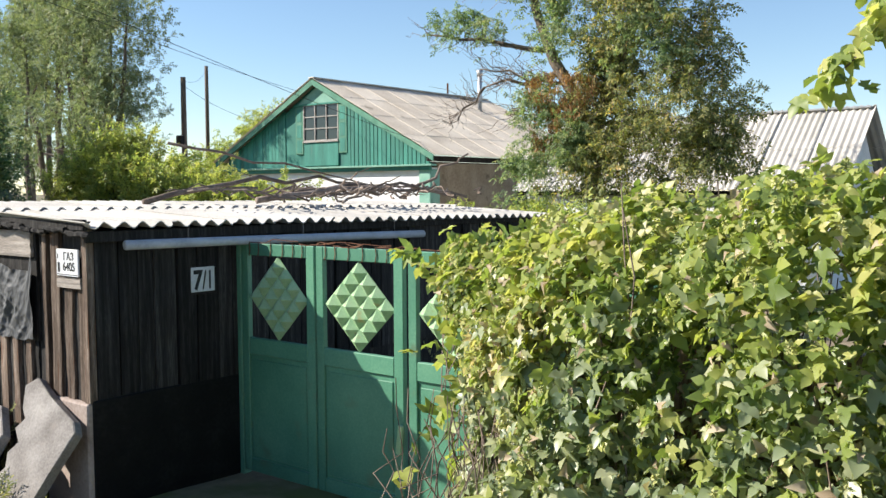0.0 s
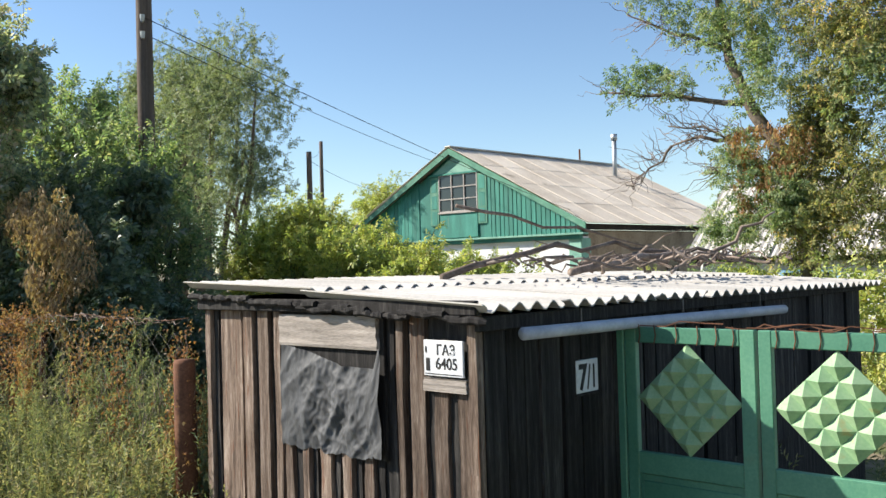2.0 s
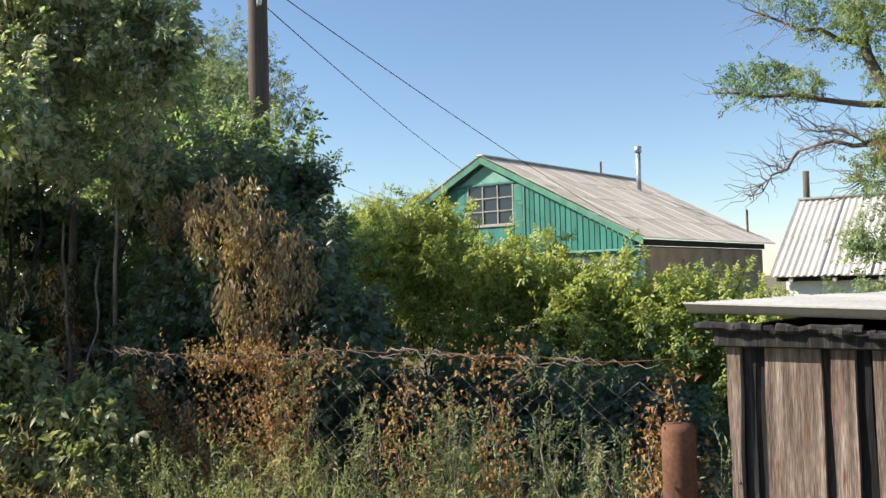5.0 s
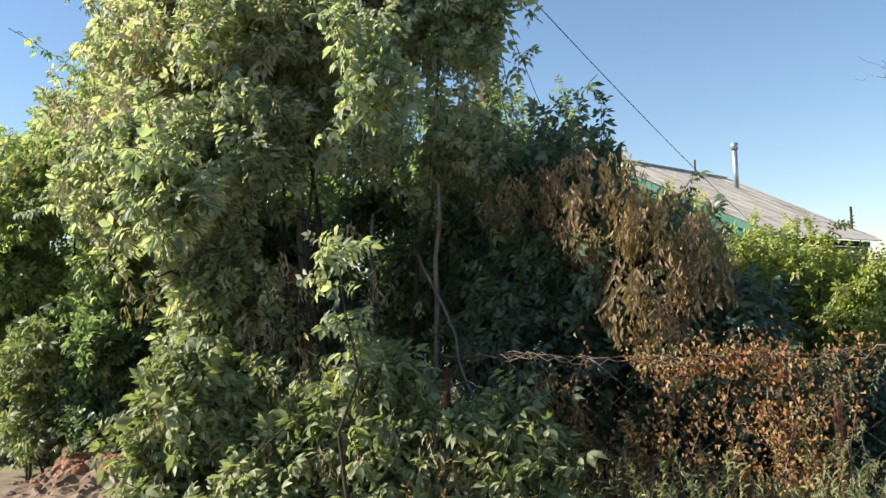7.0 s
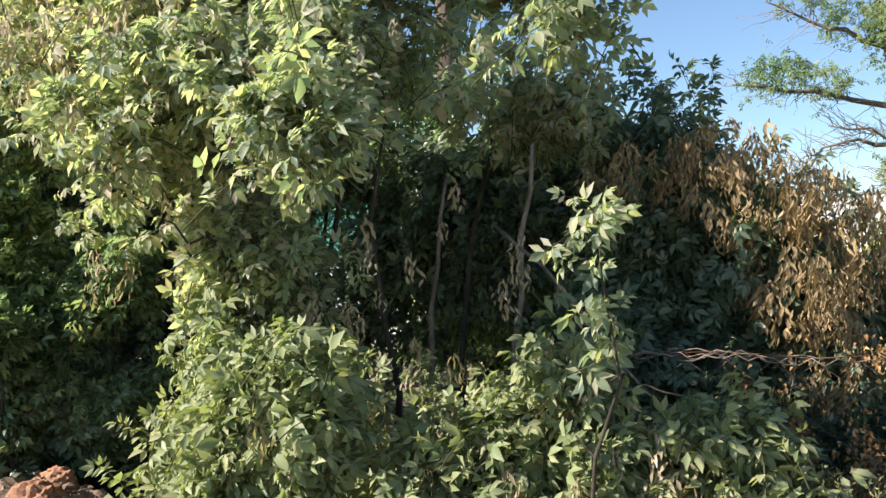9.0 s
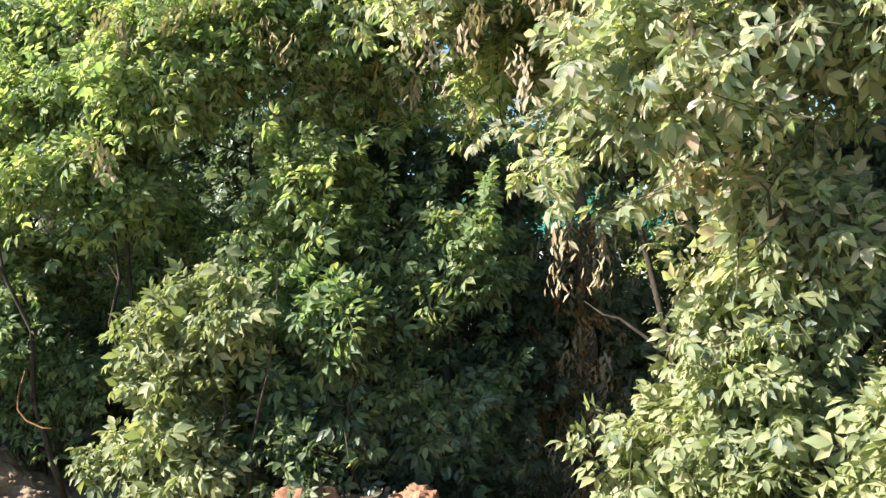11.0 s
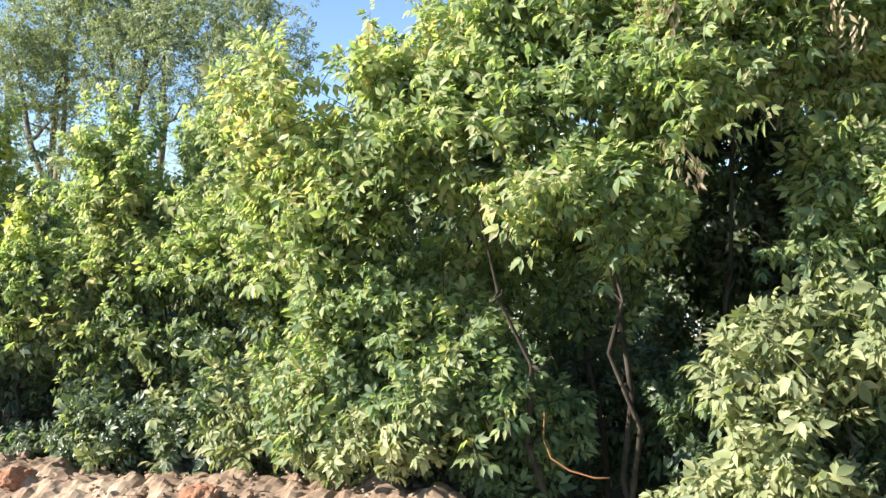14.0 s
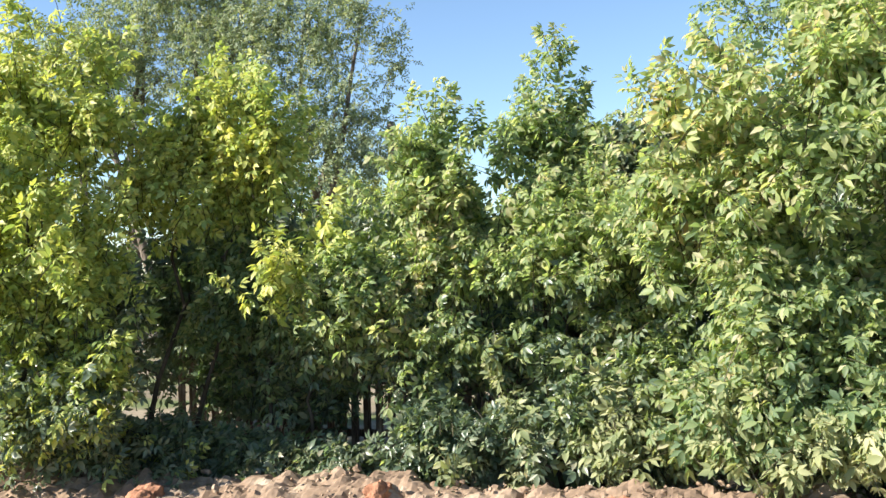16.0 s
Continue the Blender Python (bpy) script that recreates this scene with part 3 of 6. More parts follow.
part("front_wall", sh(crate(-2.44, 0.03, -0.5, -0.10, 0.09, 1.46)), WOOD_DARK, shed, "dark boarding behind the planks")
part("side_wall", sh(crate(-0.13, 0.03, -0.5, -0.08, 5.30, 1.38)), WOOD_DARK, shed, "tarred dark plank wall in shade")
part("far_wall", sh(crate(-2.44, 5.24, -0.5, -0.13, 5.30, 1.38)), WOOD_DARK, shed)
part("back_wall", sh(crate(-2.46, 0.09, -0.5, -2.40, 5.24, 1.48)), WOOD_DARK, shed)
part("plinth", sh(crate(-0.60, -0.035, -0.52, -0.055, 0.03, 0.245, bevel=0.012)), PLINTH, shed, "pinkish rendered plinth")
part("plinth", sh(crate(-0.078, 0.0, -0.52, -0.045, 1.24, 0.262, bevel=0.01)), TAR, shed, "black tarred plinth")
# upright planks of the street side: (left, right, bottom, top, proud)
rows = [(-2.455, -2.405, -0.45, 1.47, 0.04), (-2.395, -2.345, -0.42, 1.44, 0.012), (-2.30, -2.075, -0.40, 1.44, 0.020), (-2.035, -1.945, -0.38, 1.44, 0.032),
        (-1.92, -1.885, -0.4, 1.44, 0.010), (-1.875, -1.775, -0.4, 1.43, 0.034), (-1.755, -1.715, -0.4, 1.43, 0.010), (-1.705, -1.65, -0.4, 1.43, 0.036),
        (-0.70, -0.665, 0.1, 1.40, 0.012), (-0.625, -0.58, -0.1, 1.36, 0.040), (-0.535, -0.43, -0.1, 1.40, 0.030), (-0.415, -0.365, 0.24, 1.0, 0.010),
        (-0.365, -0.275, 0.24, 0.995, 0.026), (-0.265, -0.215, 0.24, 0.995, 0.008), (-0.205, -0.12, 0.24, 0.99, 0.022), (-0.115, -0.06, 0.24, 1.42, 0.040)]
# Planks set back take the dark wood: recess shade put into the colour.
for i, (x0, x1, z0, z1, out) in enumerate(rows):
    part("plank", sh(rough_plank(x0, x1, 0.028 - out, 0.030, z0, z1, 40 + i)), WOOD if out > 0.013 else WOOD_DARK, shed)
x = -1.62
i = 0
while x < -0.74:
    w = rnd.uniform(0.055, 0.10)
    out = (0.030, 0.010, 0.036, 0.012)[i % 4]
    # Same here: the set-back planks are darkened as if shaded.
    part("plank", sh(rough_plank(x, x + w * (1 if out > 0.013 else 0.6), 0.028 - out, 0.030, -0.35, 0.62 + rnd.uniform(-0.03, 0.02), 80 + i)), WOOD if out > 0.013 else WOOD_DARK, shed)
    x += w + rnd.uniform(0.008, 0.03)
    i += 1
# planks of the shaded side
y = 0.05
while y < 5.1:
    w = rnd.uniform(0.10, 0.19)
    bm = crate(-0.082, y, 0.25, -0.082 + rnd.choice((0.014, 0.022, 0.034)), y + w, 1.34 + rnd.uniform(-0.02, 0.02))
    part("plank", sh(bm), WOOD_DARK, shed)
    y += w + rnd.uniform(0.006, 0.02)
# frame and cover of the small window
part("window_frame", sh(crate(-1.64, 0.006, 0.60, -0.74, 0.028, 1.40)), WOOD_DARK, shed)
part("lintel_board", sh(rough_plank(-1.64, -0.775, -0.018, 0.006, 1.185, 1.395, 5)), WOOD_TAN, shed, "pale grey board nailed over the window")
bm = bmesh.new()
nx, nz = 110, 80
grid = []
for j in range(nz + 1):
    row = []
    for i in range(nx + 1):
        s, t = i / nx, j / nz
        x = -1.615 + 0.885 * s + 0.012 * math.sin(t * 9) * (s - 0.5)
        top = 1.20 - 0.10 * min(1.0, s * 1.6) ** 1.5 + 0.13 * max(0.0, (s - 0.93) / 0.07)
        low = 0.60 + 0.008 * math.sin(s * 23) + 0.005 * math.sin(s * 51 + 1) + (0.02 if s > 0.9 else 0)
        z = top + (low - top) * t
        ridge = 1 - abs(noise.noise((s * 5.0 + t * 2.2, t * 1.5, 3.1))) * 2.2
        crease = 1 - abs(noise.noise((s * 11 - t * 4.0, t * 5.0 + s, 8.3))) * 2.2
        fold = 0.028 * ridge + 0.012 * crease * (0.4 + 0.6 * t) + 0.006 * (1 - abs(noise.noise((s * 24 + t * 6, t * 9, 5.7))) * 2) + 0.05 * max(0.0, s - 0.85) / 0.15 - 0.03
        row.append(bm.verts.new((x, -0.012 - 0.014 * math.sin(t * math.pi) - fold * (0.35 + 0.65 * math.sin(s * math.pi)) - 0.012, z)))
    grid.append(row)
for j in range(nz):
    for i in range(nx):
        bm.faces.new((grid[j][i], grid[j][i + 1], grid[j + 1][i + 1], grid[j + 1][i]))
part("window_cover", sh(bm), CLOTH, shed, "wrinkled black fabric nailed over the window", smooth=True)
part("ledge", sh(rough_plank(-0.42, -0.125, -0.02, 0.012, 1.0, 1.085, 9)), WOOD_TAN, shed, "pale board under the painted sign")
part("fascia", sh(crate(-2.50, -0.045, 1.40, -0.03, -0.012, 1.475, bevel=0.006)), WOOD_DARK, shed, "dark weathered eaves board")
part("fascia", sh(crate(-0.055, -0.03, 1.32, -0.02, 5.3, 1.395, bevel=0.006)), WOOD_DARK, shed)
part("corner_post", sh(crate(-0.125, -0.010, 0.24, -0.065, 0.05, 1.40, bevel=0.006)), WOOD, shed)
# ragged roofing felt along the street eave
for i in range(15):
    x0 = -2.56 + i * 0.168 + rnd.uniform(-0.02, 0.02)
    z0 = 1.497 - 0.043 * (x0 + 2.55) - rnd.uniform(0.0, 0.022)
    bm = tube(bmesh.new(), bent((x0, -0.06, z0), (x0 + rnd.uniform(0.20, 0.34), -0.058, z0 - rnd.uniform(0.0, 0.02)), 7, 0.009, rnd), [rnd.uniform(0.012, 0.025) for _ in range(8)], 7)
    part("felt_strip", sh(bm), WOOD_DARK, shed)
# slates: waves run along the street, two courses
for course, (x0, x1, z0, z1) in enumerate(((-1.36, 0.04, 1.505, 1.432), (-2.62, -1.26, 1.563, 1.518))):
    for k in range(5):
        bm = wave_sheet(1.135, x1 - x0, 0.1419, 0.021, 0.008, 8, 3, rnd, 0.05 if course == 0 else 0.0)
        turn = Matrix(((0, -1, 0, x1), (1, 0, 0, -0.07 + k * 1.12), (0, 0, 1, 0), (0, 0, 0, 1)))
        bmesh.ops.transform(bm, matrix=turn, verts=bm.verts)
        for p in bm.verts:
            p.co.z += z1 + (z0 - z1) * (x1 - p.co.x) / (x1 - x0) - 0.011 * max(p.co.y, 0) + 0.004 * (k % 2)
        part("slate_sheet", sh(bm), SLATE, shed, "white corrugated asbestos slate")

pipe = thing("roof_pipe", "grey pipe slung below the shed's roof edge", "pipe", 0.07, 0.2, 1.3)
part("tube", tube(bmesh.new(), [(0, 0, 0), (0, 1.0, -0.012), (0, 2.2, -0.03), (0, 3.1, -0.045)], 0.034, 10), PIPE, pipe, smooth=True)
for yy in (0.5, 1.6, 2.7):
    part("hanger", tube(bmesh.new(), [(0, yy, -0.04), (0.002, yy, 0.10)], 0.004, 5), WIRE, pipe)


# ---- writing ----
def letters(text, size, ob_name, parent, m, material, label="", bold=0.002):
    cu = bpy.data.curves.new(ob_name, "FONT")
    cu.body, cu.size, cu.extrude, cu.offset = text, size, 0.0012, bold
    tmp = bpy.data.objects.new("tmp", cu)
    scene.collection.objects.link(tmp)
    me = bpy.data.meshes.new_from_object(tmp.evaluated_get(bpy.context.evaluated_depsgraph_get()))
    bpy.data.objects.remove(tmp)
    me.transform(m)
    me.materials.clear()
    me.materials.append(material)
    ob = new(ob_name, me)
    ob.parent = parent
    return tagged(ob, label)


FACE_STREET = Matrix.Rotation(radians(90), 4, "X")
sign = thing("gas_sign", "white painted sign with black gas lettering", "sign", -0.27, 0.0, 1.178)
part("plate", crate(-0.136, -0.028, -0.088, 0.136, -0.014, 0.095, bevel=0.003), WHITE_PAINT, sign)
letters("ГАЗ", 0.074, "lettering", sign, Matrix.Translation((-0.045, -0.029, 0.022)) @ FACE_STREET @ Matrix.Diagonal((0.95, 0.98, 1, 1)), INK, bold=0.0008)
letters("6405", 0.086, "lettering", sign, Matrix.Translation((-0.052, -0.029, -0.05)) @ FACE_STREET @ Matrix.Diagonal((0.88, 0.95, 1, 1)), INK, bold=0.0008)
part("mark", crate(-0.118, -0.030, -0.062, -0.092, -0.027, 0.004), INK, sign)
part("mark", crate(-0.122, -0.030, 0.03, -0.112, -0.027, 0.062), INK, sign)
part("rule", crate(-0.125, -0.030, -0.078, 0.125, -0.0275, -0.074), INK, sign)

num = thing("house_number", "small white plate with house number 7/1", "sign", -0.055, 0.904, 1.01)
part("plate", crate(-0.012, -0.104, -0.09, 0.014, 0.104, 0.092, bevel=0.003), WHITE_PAINT, num)
FACE_SIDE = Matrix.Rotation(radians(90), 4, "Z") @ Matrix.Rotation(radians(90), 4, "X")
letters("7", 0.195, "lettering", num, Matrix.Translation((0.0155, -0.088, -0.068)) @ FACE_SIDE @ Matrix.Diagonal((0.82, 1, 1, 1)), INK, bold=0.006)
letters("/1", 0.19, "lettering", num, Matrix.Translation((0.0155, -0.008, -0.068)) @ FACE_SIDE @ Matrix.Diagonal((0.66, 1, 1, 1)), INK)
part("frame_edge", crate(-0.006, -0.115, -0.105, 0.018, 0.115, -0.092), WOOD_DARK, num)

# ---- the gate ----
LEAVES = ((0.0, 0.790, 0.0), (0.808, 1.622, 0.0), (1.682, 2.50, -0.02), (2.518, 3.33, 0.0))
gate = thing("gate", "green painted steel gate with pressed diamond panels", "gate", 0.0, 1.25, -0.5)


def pyramid_panel(w, h, depth):
    """A lozenge of four by four raised pyramids."""
    bm = bmesh.new()
    n = 4

    def at(i, j):
        return Vector(((i - j) / n * w / 2, 0, (i + j) / n * h / 2 - h / 2))
    for i in range(n):
        for j in range(n):
            c = [bm.verts.new(p) for p in (at(i, j), at(i + 1, j), at(i + 1, j + 1), at(i, j + 1))]
            tip = bm.verts.new((at(i, j) + at(i + 1, j + 1)) / 2 + Vector((0, -depth, 0)))
            for k in range(4):
                bm.faces.new((c[k], c[(k + 1) % 4], tip))
    e = [bm.verts.new(p + Vector((0, 0.004, 0))) for p in (at(0, 0), at(n, 0), at(n, n), at(0, n))]
    bm.faces.new(e)
    return bm


for x0, x1, dy in LEAVES:
    w = x1 - x0
    leaf = part("gate_leaf", crate(x0, dy - 0.004, 0.06, x1, dy + 0.004, 0.92), GATE_GREEN, gate)
    s = 0.072
    for name, b in (("stile", (x0, 0.02, x0 + s, 1.765)), ("stile", (x1 - s - 0.012, 0.02, x1, 1.765)), ("rail", (x0 + s, 1.675, x1 - s - 0.012, 1.765)),
                    ("rail", (x0 + s, 0.925, x1 - s - 0.012, 1.05)), ("rail", (x0 + s, 0.02, x1 - s - 0.012, 0.12))):
        part(name, crate(b[0], dy - 0.022, b[1], b[2], dy + 0.02, b[3], bevel=0.005), GATE_GREEN, leaf)
    part("pressed_panel", crate(x0 + s + 0.02, dy - 0.012, 0.14, x1 - s - 0.032, dy - 0.003, 0.885, bevel=0.004), GATE_GREEN, leaf)
    bm = pyramid_panel(w - 2 * s - 0.012, 0.63, 0.052)
    bmesh.ops.translate(bm, verts=bm.verts, vec=((x0 + x1 - 0.012) / 2, dy - 0.002, 1.362))
    part("diamond_panel", bm, PANEL_GREEN, leaf, "pressed lozenge panel of raised pyramids")
    k = x0 + 0.10
    while k < x1 - 0.08:
        part("wire_loop", tube(bmesh.new(), [(k, dy - 0.026, 1.78), (k + 0.008, dy - 0.028, 1.72), (k - 0.004, dy - 0.026, 1.672)], 0.0035, 5), RUST, leaf)
        k += 0.115 + 0.02 * math.sin(k * 40)
part("post", crate(-0.075, -0.03, -0.02, -0.004, 0.05, 1.765, bevel=0.006), GATE_GREEN, gate)
part("post", crate(3.34, -0.03, -0.02, 3.42, 0.05, 1.77, bevel=0.006), GATE_GREEN, gate)
part("latch", box(bmesh.new(), 1.50, -0.045, 0.60, 1.545, -0.024, 0.80, 0.006, Matrix.Rotation(0.12, 4, "Y")), PANEL_GREEN, gate, "worn olive painted latch bar")
g = random.Random(9)
for i in range(16):
    x0 = g.uniform(0.0, 3.0)
    part("barbed_wire", tube(bmesh.new(), bent((x0, -0.01, 1.775), (x0 + g.uniform(0.2, 0.6), 0.0, 1.78 + g.uniform(0, 0.02)), 5, 0.02, g), 0.004, 4), RUST, gate)

# ---- slabs leaning on the shed ----
for i, (poly, a, v, tilt, turn) in enumerate((
        ([(-0.34, 0), (0.20, 0.0), (0.30, 0.34), (0.42, 0.64), (0.36, 0.71), (0.02, 0.84), (-0.20, 0.95), (-0.31, 0.88), (-0.24, 0.72), (-0.15, 0.66), (-0.24, 0.58), (-0.12, 0.50), (-0.22, 0.42), (-0.16, 0.32), (-0.30, 0.2)], -0.40, -0.44, 26, 4),
        ([(-0.40, 0), (0.38, 0), (0.34, 0.30), (0.22, 0.40), (0.26, 0.55), (-0.02, 0.72), (-0.44, 0.66)], -1.0, -0.50, 30, -8),
        ([(-0.5, 0), (0.45, 0), (0.5, 0.35), (0.1, 0.55), (-0.4, 0.48)], -1.55, -0.36, 28, 6))):
    bm = slab_of(bmesh.new(), poly, -0.035, 0.035)
    bmesh.ops.bevel(bm, geom=[e for e in bm.edges], offset=0.008, segments=1, affect="EDGES")
    ob = solid("concrete_slab", bm, CONCRETE, "broken grey concrete slab leaning on the shed", "slab", group="slabs by the shed")
    ob.matrix_world = STREET @ Matrix.Translation((a, v, -0.50)) @ Matrix.Rotation(radians(turn), 4, "Z") @ Matrix.Rotation(radians(-tilt), 4, "X")

# ---- dead branches on the roof ----
pile = thing("branch_pile", "heap of dry grey branches on the slate roof", "branches", -1.3, 3.0, 1.52)
g = random.Random(21)
mains = [((-0.45, -1.45, 0.04), (-0.1, 1.4, 0.16), 0.027, 0.16), ((-0.70, -1.0, 0.60), (0.0, 1.5, 0.10), 0.014, 0.02), ((0.1, -0.6, 0.05), (0.1, 2.4, 0.10), 0.03, 0.10),
         ((-0.3, 0.1, 0.10), (0.3, 2.2, 0.05), 0.028, 0.14), ((0.0, 1.6, 0.06), (0.55, 2.1, 0.55), 0.022, 0.05)]
for p, q2, r, lift in mains:
    part("branch", tube(bmesh.new(), bent(p, q2, 9, 0.05, g, lift), [r * (1.1 - 0.075 * k) for k in range(10)], 7), DEADWOOD, pile, smooth=True)
for i in range(46):
    p = (g.uniform(-0.6, 0.7), g.uniform(-0.9, 2.3), g.uniform(0.02, 0.18))
    d = g.uniform(0, 6.28)
    ln = g.uniform(0.4, 1.1)
    q2 = (p[0] + 0.55 * ln * math.cos(d), p[1] + ln * math.sin(d), g.uniform(0.03, 0.10) + (g.uniform(0.1, 0.35) if i % 6 == 0 else 0.05))
    part("branch", tube(bmesh.new(), bent(p, q2, 6, 0.06, g, 0.03), [0.013 * (1.1 - 0.14 * k) for k in range(7)], 5), DEADWOOD, pile)

# ---- chain-link fence with dry vines ----
fence = thing("chain_link_fence", "rusty chain-link fence overgrown with dry vines", "fence", -5.2, 0.0, -0.35)


def fence_top(x):
    return 1.56 + 0.02 * math.sin(x * 2.1) + 0.05 * max(0.0, x + 5.2) / 2.5


mesh_lines = []
pitch, step = 0.105, 0.078
for i in range(47):
    x0 = -2.45 + i * pitch
    pts = []
    for k in range(21):
        z = 0.02 + k * step
        pts.append((x0 + (pitch / 2 if (k + i) % 2 else -pitch / 2), 0.004 * (1 if k % 2 else -1), min(z, fence_top(x0))))
    mesh_lines.append(pts)
part("wire_mesh", stems_mesh("wire_mesh", np.array(mesh_lines, float), 0.0021, 0.0021, WIRE), None, fence, kind="stuff")
top_line = [(-2.5 + 0.25 * k, 0.008 * math.sin(k), fence_top(-2.5 + 0.25 * k) + 0.012 * math.sin(k * 2.3) - 0.02) for k in range(21)]
part("top_wire", tube(bmesh.new(), top_line, 0.0022, 5), RUST, fence)
for x0 in (-2.4, 0.1):
    part("post", tube(bmesh.new(), [(x0, 0.03, -0.1), (x0, 0.03, 1.52)], 0.028, 8), RUST, fence)
g = random.Random(5)
g2 = np.random.default_rng(5)
vines = []
for i in range(120):
    x0 = g.uniform(-2.45, 2.55)
    ln = []
    x, z = x0, -0.02
    top = g.uniform(0.7, 1.6)
    for k in range(14):
        z = top * k / 13
        x += g.uniform(-0.045, 0.045)
        ln.append((x, g.uniform(-0.03, 0.02), z))
    vines.append(ln)
for i in range(16):
    x0 = g.uniform(-2.45, 1.9)
    ln = []
    for k in range(14):
        x = x0 + 0.06 * k
        ln.append((x, g.uniform(-0.025, 0.02), fence_top(x) - 0.02 + g.uniform(-0.05, 0.02)))
    vines.append(ln)
vines = np.array(vines)
part("vine_growth", stems_mesh("vine_growth", vines, 0.006, 0.003, DEADWOOD), None, fence, kind="stuff")
pts = np.concatenate([vines[:120, 3:].reshape(-1, 3), vines[120:124].reshape(-1, 3)])
clump = np.array([noise.noise((p[0] * 2.1, 0, p[2] * 0.3 + 2)) for p in pts])
for nm, thr, matl, shape, cnt, sz in (("dry_foliage", 0.10, DRY_VINE, CURLED, 17000, 0.025), ("green_foliage", -1.0, WEED, SPRIG, 3600, 0.075)):
    ok = pts[clump > thr] if nm == "dry_foliage" else pts[clump < 0.2]
    P = ok[g2.integers(0, len(ok), cnt)] + g2.normal(0, 1, (cnt, 3)) * (0.05, 0.05, 0.06)
    F = np.array([0, -0.4, -0.9]) + g2.normal(0, 0.5, (cnt, 3))
    part(nm, scatter(nm, shape, P, F, g2.normal(size=(cnt, 3)) + (0, -1, 0.3), sz * g2.uniform(0.6, 1.4, cnt), matl), None, fence, kind="stuff")

post = thing("rusty_post", "thick rusty steel post beside the shed", "post", -2.67, -0.05, -0.5)
part("shaft", tube(bmesh.new(), [(0, 0, 0), (0, 0, 1.53), (0, 0, 1.56)], [0.075, 0.075, 0.068], 14), RUST, post, smooth=True)


# ---- dug soil ----
def soil_top(a, v):
    u = -a
    crest = 0.12 + 0.55 * smooth((u - 14.5) / 4.0) + 0.25 * smooth((u - 18) / 3)
    high = 0.40 * np.exp(-((u - 11.7) / 0.85) ** 2) + (0.38 - 0.08 * smooth((u - 16.5) / 1.5)) * smooth((u - 14.0) / 1.0) + 0.05 * np.sin(u * 2.1) * smooth((u - 14) / 1)
    wide = np.where(v < crest, 0.85, 0.55)
    return high * np.exp(-((v - crest) / wide) ** 2)


sa = np.arange(-25.0, -10.2, 0.036)
sv = np.arange(-1.8, 1.9, 0.036)
A2, B2 = np.meshgrid(sa, sv, indexing="ij")
H = soil_top(A2, B2)
rough = np.array([noise.fractal((x * 2.2, y * 2.2, 0.3), 0.9, 2.0, 5) for x, y in zip(A2.ravel(), B2.ravel())]).reshape(A2.shape)
lumps = np.array([noise.noise((x * 7.5, y * 7.5, 4.3)) for x, y in zip(A2.ravel(), B2.ravel())]).reshape(A2.shape)
crumbs = np.array([noise.turbulence((x * 4.5, y * 4.5, 1.3), 4, True) for x, y in zip(A2.ravel(), B2.ravel())]).reshape(A2.shape)
Z2 = ground_height(A2, B2) - 0.05 + H * (1.0 + 0.22 * rough) + np.clip(H * 6, 0, 1) * (0.05 * np.abs(lumps) + 0.11 * (crumbs - 0.5))
q = (np.arange(len(sa) - 1)[:, None] * len(sv) + np.arange(len(sv) - 1)[None]).reshape(-1)
me = bpy.data.meshes.new("soil")
me.from_pydata(np.stack([A2, B2, Z2], -1).reshape(-1, 3).tolist(), [], np.stack([q, q + len(sv), q + len(sv) + 1, q + 1], 1).tolist())
me.materials.append(SOIL)
heap = thing("soil_heap", "long heap of dug reddish-brown soil along the hedge", "soil", -17.5, 0.3, 0.0, kind="stuff")
me.transform(Matrix.Translation((17.5, -0.3, 0)))
part("bank", me, None, heap, kind="stuff")
bm = bmesh.new()
g = random.Random(4)
for i in range(1300):
    a = -g.uniform(11.0, 25.0)
    v = g.gauss(0.1, 0.55)
    s = g.choice((0.010, 0.012, 0.015, 0.018, 0.022, 0.034)) * g.uniform(0.7, 1.3)
    h = float(ground_height(np.array(a), np.array(v)) + soil_top(np.array(a), np.array(v)))
    if float(soil_top(np.array(a), np.array(v))) < 0.06:
        continue
    vs = bmesh.ops.create_icosphere(bm, subdivisions=1, radius=s)["verts"]
    k = g.random() * 50
    for p in vs:
        p.co *= 1 + 0.9 * noise.noise(p.co * (1.3 / s) + Vector((k, 0, 0)))
        p.co.z *= 0.75
    bmesh.ops.translate(bm, verts=vs, vec=(a + 17.5, v - 0.3, h - s * 0.1))
part("loose_soil", bm, SOIL, heap, kind="stuff")
for i, (u, v, r) in enumerate(((11.35, -0.1, 0.17), (11.75, -0.3, 0.14), (12.1, -0.05, 0.2), (11.5, 0.25, 0.13), (12.5, -0.2, 0.12), (16.6, 0.1, 0.13), (18.3, 0.35, 0.14), (20.2, 0.4, 0.15))):
    bm = bmesh.new()
    bmesh.ops.create_icosphere(bm, subdivisions=4, radius=r)
    for p in bm.verts:
        p.co *= 1 + 0.45 * noise.noise(p.co * (1.0 / r) + Vector((i * 9, 0, 0))) + 0.22 * noise.noise(p.co * (3.2 / r)) + 0.08 * noise.noise(p.co * (9 / r))
        p.co.z *= 0.8
    h = float(ground_height(np.array(-u), np.array(v)) + soil_top(np.array(-u), np.array(v)))
    bmesh.ops.translate(bm, verts=bm.verts, vec=(-u + 17.5, v - 0.3, h + r * 0.35 - 0.10))
    part("large_clod", bm, CLOD, heap, "large reddish lump of clay")

